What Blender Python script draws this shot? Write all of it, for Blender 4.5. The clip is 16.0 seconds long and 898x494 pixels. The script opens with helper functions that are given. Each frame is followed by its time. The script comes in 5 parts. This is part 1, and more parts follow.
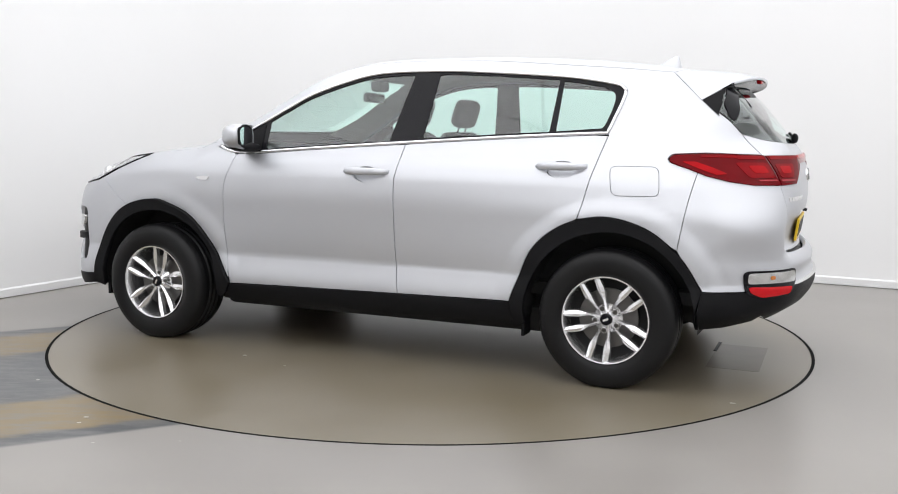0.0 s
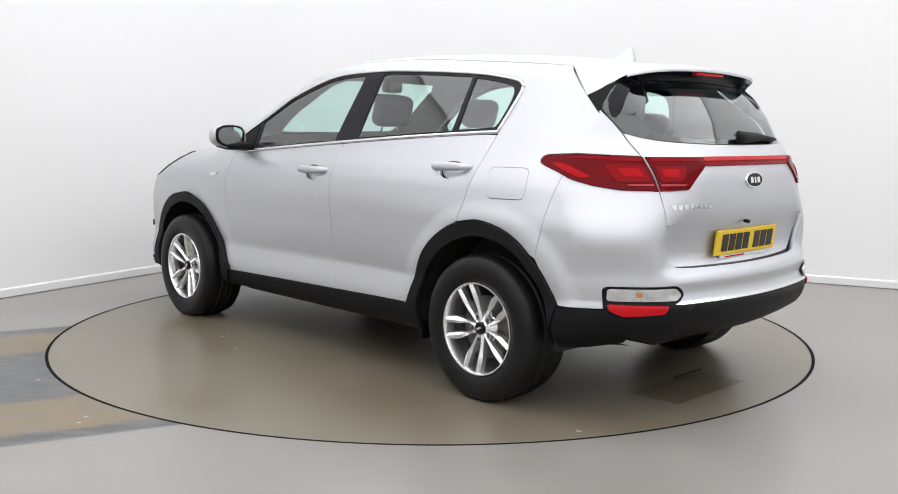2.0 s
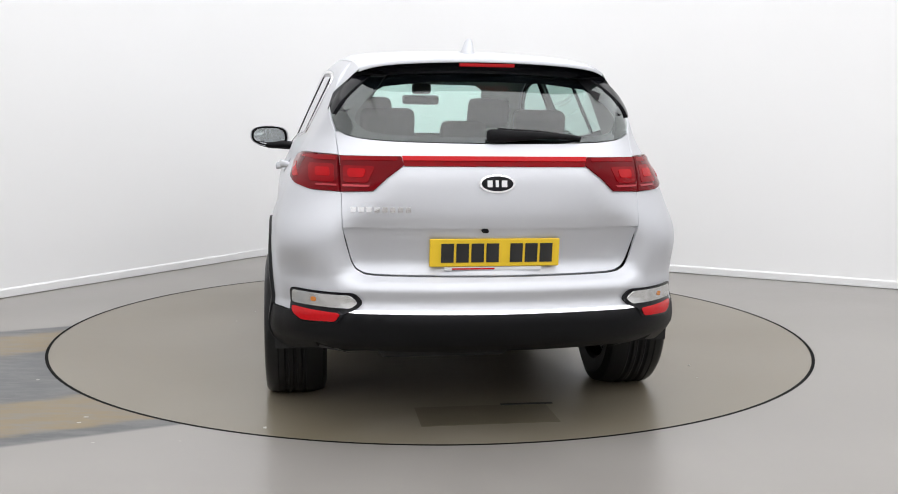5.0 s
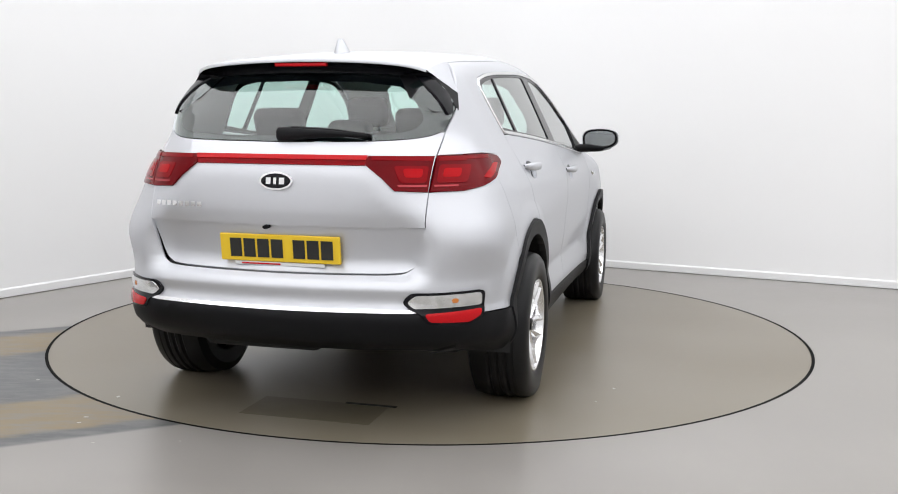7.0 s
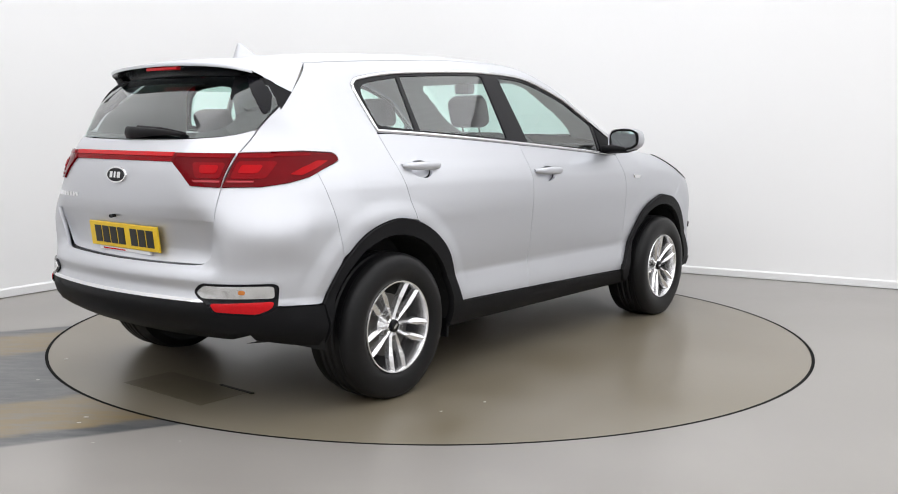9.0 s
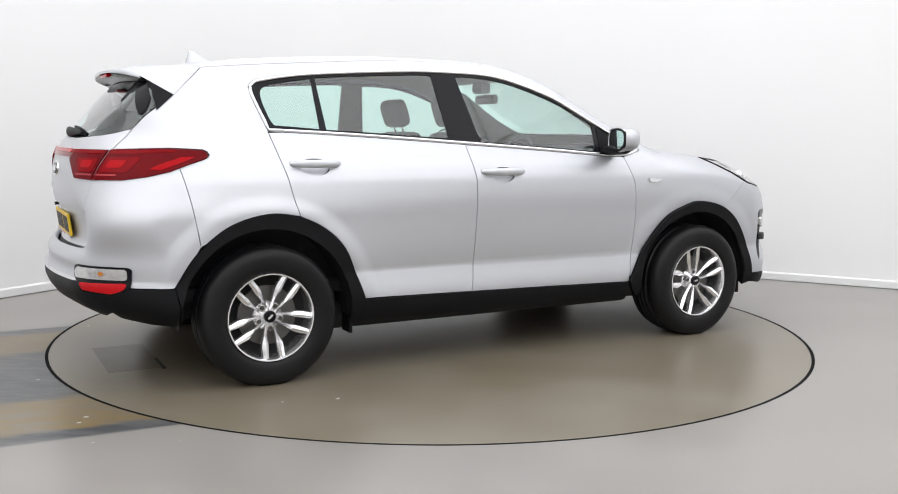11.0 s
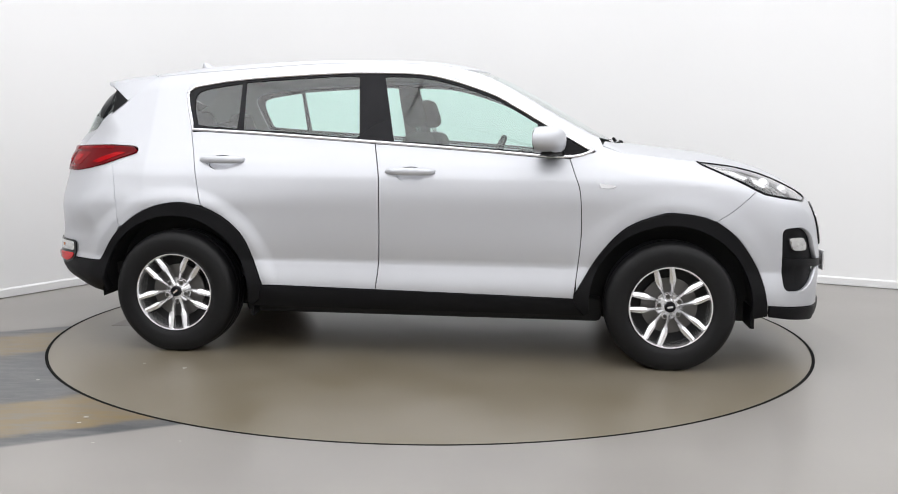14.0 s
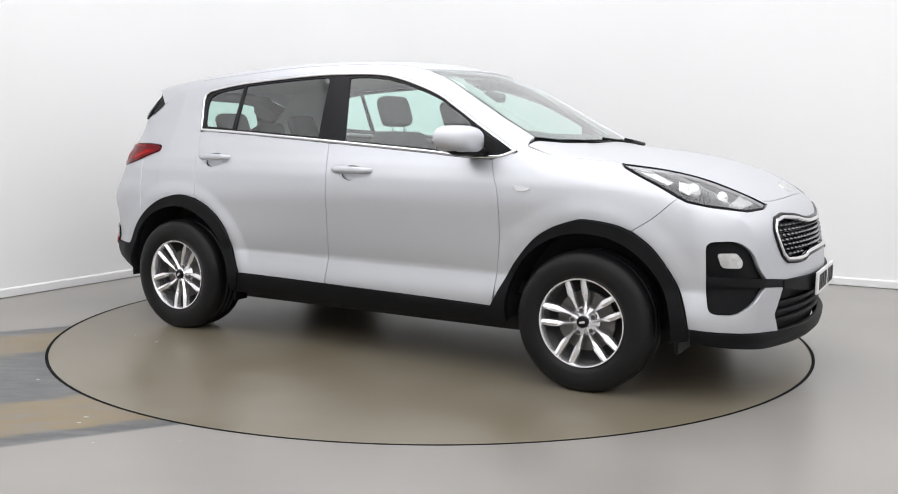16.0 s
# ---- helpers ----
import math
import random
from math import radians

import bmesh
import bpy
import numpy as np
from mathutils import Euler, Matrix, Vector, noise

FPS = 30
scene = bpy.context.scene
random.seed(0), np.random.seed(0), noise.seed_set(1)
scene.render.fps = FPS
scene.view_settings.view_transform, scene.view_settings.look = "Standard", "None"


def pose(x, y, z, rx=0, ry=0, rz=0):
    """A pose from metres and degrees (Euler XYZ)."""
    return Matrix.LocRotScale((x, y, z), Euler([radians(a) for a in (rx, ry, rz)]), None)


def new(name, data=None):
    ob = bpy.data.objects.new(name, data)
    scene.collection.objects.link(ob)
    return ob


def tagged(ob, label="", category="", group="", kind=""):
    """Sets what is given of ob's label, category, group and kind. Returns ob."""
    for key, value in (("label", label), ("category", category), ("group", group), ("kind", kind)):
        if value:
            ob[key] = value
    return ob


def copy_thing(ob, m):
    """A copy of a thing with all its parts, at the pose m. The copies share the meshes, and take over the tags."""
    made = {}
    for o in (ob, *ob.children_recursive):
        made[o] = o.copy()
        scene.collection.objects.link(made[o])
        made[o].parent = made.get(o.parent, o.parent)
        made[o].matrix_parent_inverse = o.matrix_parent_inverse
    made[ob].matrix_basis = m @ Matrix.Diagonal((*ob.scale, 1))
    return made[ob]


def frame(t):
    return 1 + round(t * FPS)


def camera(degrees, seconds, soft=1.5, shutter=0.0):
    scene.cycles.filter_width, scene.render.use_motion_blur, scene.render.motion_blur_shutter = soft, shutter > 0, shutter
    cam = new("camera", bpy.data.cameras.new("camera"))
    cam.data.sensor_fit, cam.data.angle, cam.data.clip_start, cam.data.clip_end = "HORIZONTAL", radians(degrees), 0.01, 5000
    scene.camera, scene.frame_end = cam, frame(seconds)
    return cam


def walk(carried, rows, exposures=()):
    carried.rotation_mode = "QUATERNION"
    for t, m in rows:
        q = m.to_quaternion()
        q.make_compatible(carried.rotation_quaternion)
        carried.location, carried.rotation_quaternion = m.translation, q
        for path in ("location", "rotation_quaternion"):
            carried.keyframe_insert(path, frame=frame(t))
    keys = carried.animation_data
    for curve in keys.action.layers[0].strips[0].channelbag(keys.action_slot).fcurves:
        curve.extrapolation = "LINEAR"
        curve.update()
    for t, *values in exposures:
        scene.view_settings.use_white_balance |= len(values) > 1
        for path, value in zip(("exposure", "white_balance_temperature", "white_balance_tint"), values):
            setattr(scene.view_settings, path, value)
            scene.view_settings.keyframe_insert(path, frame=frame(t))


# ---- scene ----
# One fixed camera watches a car that turns on a flush turntable in a white photo room.
from mathutils import geometry

cam = camera(51.772, 16.0, soft=1.0)
CAM_POSE = Matrix.Translation((0, -5.7313, 1.2086)) @ pose(0, 0, 0, 0, 0, -0.9724) @ pose(0, 0, 0, 90 - 6.9943) @ pose(0, 0, 0, 0, 0, 0.5379)
walk(cam, [(0, CAM_POSE), (16, CAM_POSE)], exposures=[(0, 0.0), (16, 0.0)])

# ---- light ----
CORNER = Vector((-1.173, 4.15, 0))
ALONG_R, ALONG_L = Vector((0.883, -0.470, 0)).normalized(), Vector((-0.511, -0.860, 0)).normalized()
CEILING = 4.2
world = bpy.data.worlds.new("studio_world")
scene.world = world
world.use_nodes = True
world.node_tree.nodes["Background"].inputs[0].default_value = (1, 1, 1, 1)
world.node_tree.nodes["Background"].inputs[1].default_value = 0.02


def ceiling_lamp(a, b, sx, sy, watts):
    lamp = bpy.data.lights.new("ceiling_panel_light", "AREA")
    lamp.shape, lamp.size, lamp.size_y, lamp.energy, lamp.color = "RECTANGLE", sx, sy, watts, (0.968, 0.974, 1.0)
    ob = new("ceiling_panel_light", lamp)
    p = CORNER + ALONG_R * a + ALONG_L * b
    ob.matrix_world = Matrix.Translation((p.x, p.y, CEILING - 0.06)) @ pose(0, 0, 0, 0, 0, math.degrees(math.atan2(ALONG_R.y, ALONG_R.x)))
    return ob


for a in (1.85, 5.5, 9.15):
    for b in (1.6, 4.7, 7.8, 10.9):
        ceiling_lamp(a, b, 3.62, 3.08, 55)

# ---- materials ----


def material(name, color, rough=0.5, metal=0.0, coat=0.0, spec=0.5, grain=0.0, grain_size=200.0, bump=0.0, blotch=0.0, blotch_size=3.0, rough_var=0.0, coat_rough=0.03):
    """A node material: base colour broken at two scales, uneven gloss and fine relief."""
    m = bpy.data.materials.new(name)
    m.use_nodes = True
    nt = m.node_tree
    b = nt.nodes["Principled BSDF"]
    b.inputs["Base Color"].default_value = (*color, 1)
    b.inputs["Roughness"].default_value = rough
    b.inputs["Metallic"].default_value = metal
    b.inputs["Coat Weight"].default_value = coat
    b.inputs["Coat Roughness"].default_value = coat_rough
    b.inputs["Specular IOR Level"].default_value = spec
    tc = nt.nodes.new("ShaderNodeTexCoord")

    def tex(size, detail=3):
        n = nt.nodes.new("ShaderNodeTexNoise")
        n.inputs["Scale"].default_value, n.inputs["Detail"].default_value = size, detail
        nt.links.new(tc.outputs["Object"], n.inputs["Vector"])
        return n

    col = None
    if blotch or grain:
        val = nt.nodes.new("ShaderNodeMath")
        val.operation = "MULTIPLY_ADD"
        big, small = tex(blotch_size, 4), tex(grain_size, 2)
        val.inputs[1].default_value = blotch
        nt.links.new(big.outputs["Fac"], val.inputs[0])
        add = nt.nodes.new("ShaderNodeMath")
        add.operation = "MULTIPLY_ADD"
        add.inputs[1].default_value = grain
        add.inputs[2].default_value = 1 - 0.5 * blotch - 0.5 * grain
        nt.links.new(small.outputs["Fac"], add.inputs[0])
        nt.links.new(add.outputs[0], val.inputs[2])
        mul = nt.nodes.new("ShaderNodeVectorMath")
        mul.operation = "SCALE"
        mul.inputs[0].default_value = color
        nt.links.new(val.outputs[0], mul.inputs["Scale"])
        nt.links.new(mul.outputs[0], b.inputs["Base Color"])
    if rough_var:
        r = nt.nodes.new("ShaderNodeMapRange")
        r.inputs["To Min"].default_value, r.inputs["To Max"].default_value = max(rough - rough_var, 0.02), rough + rough_var
        nt.links.new(tex(blotch_size * 2.3, 5).outputs["Fac"], r.inputs["Value"])
        nt.links.new(r.outputs[0], b.inputs["Roughness"])
    if bump:
        bp = nt.nodes.new("ShaderNodeBump")
        bp.inputs["Strength"].default_value, bp.inputs["Distance"].default_value = bump, 0.002
        nt.links.new(tex(grain_size, 3).outputs["Fac"], bp.inputs["Height"])
        nt.links.new(bp.outputs[0], b.inputs["Normal"])
    return m


def glass(name, tint, gloss=1.0, dark=1.0):
    """A thin pane: tinted see-through with a Fresnel mirror on it."""
    m = bpy.data.materials.new(name)
    m.use_nodes = True
    nt = m.node_tree
    nt.nodes.clear()
    out = nt.nodes.new("ShaderNodeOutputMaterial")
    mix, tr, gl, fr = (nt.nodes.new(n) for n in ("ShaderNodeMixShader", "ShaderNodeBsdfTransparent", "ShaderNodeBsdfGlossy", "ShaderNodeLayerWeight"))
    power, scale = nt.nodes.new("ShaderNodeMath"), nt.nodes.new("ShaderNodeMath")
    power.operation, scale.operation = "POWER", "MULTIPLY_ADD"
    power.inputs[1].default_value = 3.6
    scale.inputs[1].default_value, scale.inputs[2].default_value = 0.9, 0.095
    fr.inputs["Blend"].default_value = 0.5
    nt.links.new(fr.outputs["Facing"], power.inputs[0])
    nt.links.new(power.outputs[0], scale.inputs[0])
    tr.inputs[0].default_value = (*[c * dark for c in tint], 1)
    gl.inputs["Roughness"].default_value = 0.02
    gl.inputs["Color"].default_value = (gloss, gloss, gloss, 1)
    nt.links.new(scale.outputs[0], mix.inputs[0])
    nt.links.new(tr.outputs[0], mix.inputs[1])
    nt.links.new(gl.outputs[0], mix.inputs[2])
    nt.links.new(mix.outputs[0], out.inputs[0])
    return m


WALL = material("wall_paint", (0.87, 0.87, 0.87), 0.75, bump=0.08, grain_size=60, blotch=0.03, blotch_size=0.7, spec=0.3)
SKIRT = material("skirting_paint", (0.82, 0.82, 0.82), 0.4)
SILVER = material("silver_metallic_paint", (0.58, 0.59, 0.62), 0.48, metal=0.85, coat=0.25, grain=0.08, grain_size=900, coat_rough=0.04)
BLACK = material("black_textured_plastic", (0.006, 0.006, 0.007), 0.5, grain=0.3, grain_size=500, bump=0.15, spec=0.14)
GLOSSBLACK = material("gloss_black_plastic", (0.005, 0.005, 0.007), 0.2, spec=0.2)
CHROME = material("polished_chrome", (0.78, 0.78, 0.79), 0.12, metal=1.0)
ALLOY = material("silver_alloy", (0.86, 0.86, 0.87), 0.22, metal=0.9, coat=0.4, grain=0.06, grain_size=700)
RUBBER = material("tyre_rubber", (0.007, 0.007, 0.0075), 0.40, grain=0.3, grain_size=150, bump=0.15, spec=0.22, blotch=0.3, blotch_size=9)
STEEL = material("brake_steel", (0.13, 0.125, 0.12), 0.45, metal=0.9, blotch=0.3, blotch_size=20)
DARK = material("dark_underbody", (0.010, 0.010, 0.010), 0.8, grain=0.3, grain_size=60)
TRIM = material("dark_grey_trim", (0.035, 0.035, 0.037), 0.7, grain=0.3, grain_size=400, bump=0.1)
CLOTH = material("black_seat_cloth", (0.022, 0.022, 0.024), 0.9, grain=0.2, grain_size=90)
LINER = material("grey_headliner", (0.46, 0.455, 0.44), 0.9, grain=0.15, grain_size=300)
GLASS = glass("green_tinted_glass", (0.79, 0.965, 0.915))
REDLENS = material("red_lamp_lens", (0.130, 0.0005, 0.003), 0.10, spec=0.10, blotch=0.7, blotch_size=7)
BRIGHTRED = material("bright_red_lens", (0.48, 0.006, 0.010), 0.15, spec=0.2, grain=0.3, grain_size=120)
CLEARLENS = material("clear_lamp_lens", (0.60, 0.60, 0.595), 0.18, metal=0.75, coat=0.6, blotch=0.9, blotch_size=34)
MIDRED = material("lit_red_lens", (0.22, 0.001, 0.004), 0.12, spec=0.10, blotch=0.4, blotch_size=14)
AMBER = material("amber_bulb", (0.50, 0.16, 0.025), 0.25, coat=0.6)
YELLOW = material("yellow_plate", (0.78, 0.52, 0.02), 0.4, grain=0.05, grain_size=300)
WHITE = material("white_plate", (0.75, 0.75, 0.75), 0.4)
INK = material("black_ink", (0.012, 0.012, 0.012), 0.5)
MIRROR = material("mirror_glass", (0.75, 0.78, 0.80), 0.03, metal=1.0)

# ---- mesh helpers ----


def obj(name, verts, faces, mat, parent=None, smooth=False, label="", normals=None):
    me = bpy.data.meshes.new(name)
    me.from_pydata([tuple(map(float, v)) for v in verts], [], [tuple(int(i) for i in f) for f in faces])
    if mat:
        me.materials.append(mat)
    if smooth or normals is not None:
        me.polygons.foreach_set("use_smooth", [True] * len(me.polygons))
    me.update()
    if normals is not None:
        me.normals_split_custom_set_from_vertices([tuple(map(float, n)) for n in normals])
    ob = new(name, me)
    ob.parent = parent
    if label:
        ob["label"] = label
    return ob


def part(name, bm, mat, parent, label="", smooth=30):
    """Links a bmesh as one mesh object under its thing."""
    me = bpy.data.meshes.new(name)
    if smooth:
        lim = math.cos(radians(smooth))
        for e in bm.edges:
            e.smooth = len(e.link_faces) != 2 or e.link_faces[0].normal.dot(e.link_faces[1].normal) > lim
        for f in bm.faces:
            f.smooth = True
    bm.to_mesh(me)
    bm.free()
    me.materials.append(mat)
    ob = new(name, me)
    ob.parent = parent
    if label:
        ob["label"] = label
    return ob


def box(bm, x0, x1, y0, y1, z0, z1, bevel=0.0, segs=2, m=None):
    r = bmesh.ops.create_cube(bm, size=1)["verts"]
    for v in r:
        v.co = Vector((x0 + (v.co.x + 0.5) * (x1 - x0), y0 + (v.co.y + 0.5) * (y1 - y0), z0 + (v.co.z + 0.5) * (z1 - z0)))
    if bevel:
        es = list({e for v in r for e in v.link_edges})
        out = bmesh.ops.bevel(bm, geom=es, offset=bevel, segments=segs, affect="EDGES", profile=0.5)
        r = list({v for f in out["faces"] for v in f.verts} | {v for v in r if v.is_valid})
    if m is not None:
        bmesh.ops.transform(bm, matrix=m, verts=r)
    bm.normal_update()
    return r


def lathe(bm, prof, n=64, axis="y"):
    """Turns a profile of (radius, offset) round the y axis."""
    rings = []
    for r, o in prof:
        rings.append([bm.verts.new((r * math.cos(2 * math.pi * i / n), o, r * math.sin(2 * math.pi * i / n))) for i in range(n)])
    for a, b in zip(rings, rings[1:]):
        for i in range(n):
            j = (i + 1) % n
            bm.faces.new((a[i], a[j], b[j], b[i]))
    bm.normal_update()
    return rings


def tube(pts, r, n=6, closed=False):
    """Verts and faces of a round bar along pts."""
    pts = [Vector(p) for p in pts]
    V, F = [], []
    k = len(pts)
    for i, p in enumerate(pts):
        a = pts[i - 1] if i or closed else p
        b = pts[(i + 1) % k] if i < k - 1 or closed else p
        t = (b - a).normalized()
        s = t.cross(Vector((0, 0, 1)) if abs(t.z) < 0.9 else Vector((1, 0, 0))).normalized()
        u = s.cross(t)
        V += [p + (s * math.cos(2 * math.pi * q / n) + u * math.sin(2 * math.pi * q / n)) * r for q in range(n)]
    for i in range(k if closed else k - 1):
        for q in range(n):
            F.append((i * n + q, i * n + (q + 1) % n, ((i + 1) % k) * n + (q + 1) % n, ((i + 1) % k) * n + q))
    if not closed:
        F += [tuple(range(n))[::-1], tuple((k - 1) * n + q for q in range(n))]
    return V, F


def smooth(pts, n=6):
    """Catmull-Rom through open points."""
    p = [np.array(q, float) for q in pts]
    p = [2 * p[0] - p[1]] + p + [2 * p[-1] - p[-2]]
    out = []
    for i in range(1, len(p) - 2):
        for k in range(n):
            t = k / n
            out.append(0.5 * (2 * p[i] + (p[i + 1] - p[i - 1]) * t + (2 * p[i - 1] - 5 * p[i] + 4 * p[i + 1] - p[i + 2]) * t * t + (3 * p[i] - p[i - 1] - 3 * p[i + 1] + p[i + 2]) * t ** 3))
    out.append(p[-2])
    return [tuple(q) for q in out]


def rounded(pts, r, n=4):
    """A closed polygon with its corners rounded."""
    out, k = [], len(pts)
    for i in range(k):
        a, b, c = (np.array(pts[j % k], float) for j in (i - 1, i, i + 1))
        d1, d2 = a - b, c - b
        q = min(r, 0.45 * np.linalg.norm(d1), 0.45 * np.linalg.norm(d2))
        s, e = b + d1 / np.linalg.norm(d1) * q, b + d2 / np.linalg.norm(d2) * q
        for t in np.linspace(0, 1, n + 1):
            out.append(tuple((1 - t) ** 2 * s + 2 * t * (1 - t) * b + t * t * e))
    return out


# ---- the room ----


def wall(name, a, b, out):
    """An upright wall from a to b with its thickness on the outer side."""
    t = Vector(out) * 0.2
    v = [a, b, b + t, a + t]
    V = [Vector((p.x, p.y, z)) for z in (-0.1, CEILING + 0.1) for p in v]
    F = [(0, 1, 2, 3), (7, 6, 5, 4), (0, 4, 5, 1), (1, 5, 6, 2), (2, 6, 7, 3), (3, 7, 4, 0)]
    w = obj(name, V, F, WALL)
    return tagged(w, "smooth white painted studio wall", "wall", kind="structure")


def skirting(name, a, b, inward):
    t = Vector(inward) * 0.016
    prof = [(0.0, 0.006), (1.0, 0.006), (1.0, 0.058), (0.55, 0.067), (0.0, 0.069)]
    V, F = [], []
    for p in (a, b):
        V += [(p.x + t.x * k, p.y + t.y * k, z) for k, z in prof]
    n = len(prof)
    F = [(i, (i + 1) % n, n + (i + 1) % n, n + i) for i in range(n)] + [tuple(range(n)), tuple(range(2 * n - 1, n - 1, -1))]
    return tagged(obj(name, V, F, SKIRT), "white painted skirting board along the wall", "skirting board", kind="structure")


LEN_R, LEN_L = 11.0, 12.5
C0 = CORNER
C1 = CORNER + ALONG_R * LEN_R
C2 = C1 + ALONG_L * LEN_L
C3 = CORNER + ALONG_L * LEN_L
BEND = 1.35
BR, BL = CORNER + ALONG_R * BEND, CORNER + ALONG_L * BEND
ARC = [BR * (1 - t) ** 2 + CORNER * 2 * t * (1 - t) + BL * t * t for t in np.linspace(0, 1, 41)]


def curved(name, pts, z0, z1, thick, mat, label, category):
    """A strip of wall or skirting along a bent line, with its thickness towards the outside of the bend."""
    V, F = [], []
    for i, p in enumerate(pts):
        e = pts[min(i + 1, len(pts) - 1)] - pts[max(i - 1, 0)]
        out = Vector((e.y, -e.x, 0)).normalized() * thick
        V += [(p.x, p.y, z0), (p.x, p.y, z1), (p.x + out.x, p.y + out.y, z1), (p.x + out.x, p.y + out.y, z0)]
    for i in range(len(pts) - 1):
        F += [(i * 4 + q, i * 4 + (q + 1) % 4, i * 4 + 4 + (q + 1) % 4, i * 4 + 4 + q) for q in range(4)]
    F += [(3, 2, 1, 0), tuple(len(V) - 4 + q for q in range(4))]
    return tagged(obj(name, V, F, mat, smooth=False), label, category, kind="structure")


wall("wall_north", BR, C1, -ALONG_L)
wall("wall_west", BL, C3, -ALONG_R)
w = curved("wall_corner", ARC, -0.1, CEILING + 0.1, 0.2, WALL, "smooth white rounded studio wall corner", "wall")
w.data.polygons.foreach_set("use_smooth", [True] * len(w.data.polygons))
w.data.set_sharp_from_angle(angle=radians(30))
curved("baseboard_corner", ARC, 0.006, 0.067, -0.016, SKIRT, "white painted skirting board round the corner", "skirting board")
wall("wall_south", C3, C2, ALONG_L)
wall("wall_east", C1, C2, ALONG_R)
skirting("baseboard_north", BR, C1, ALONG_L)
skirting("baseboard_west", BL, C3, ALONG_R)
ceil = obj("ceiling", [Vector((p.x, p.y, CEILING + dz)) for dz in (0, 0.1) for p in (C0, C1, C2, C3)],
           [(0, 1, 2, 3), (7, 6, 5, 4), (0, 4, 5, 1), (1, 5, 6, 2), (2, 6, 7, 3), (3, 7, 4, 0)], WALL)
tagged(ceil, "plain white studio ceiling", "ceiling", kind="structure")

RING = 2.2403


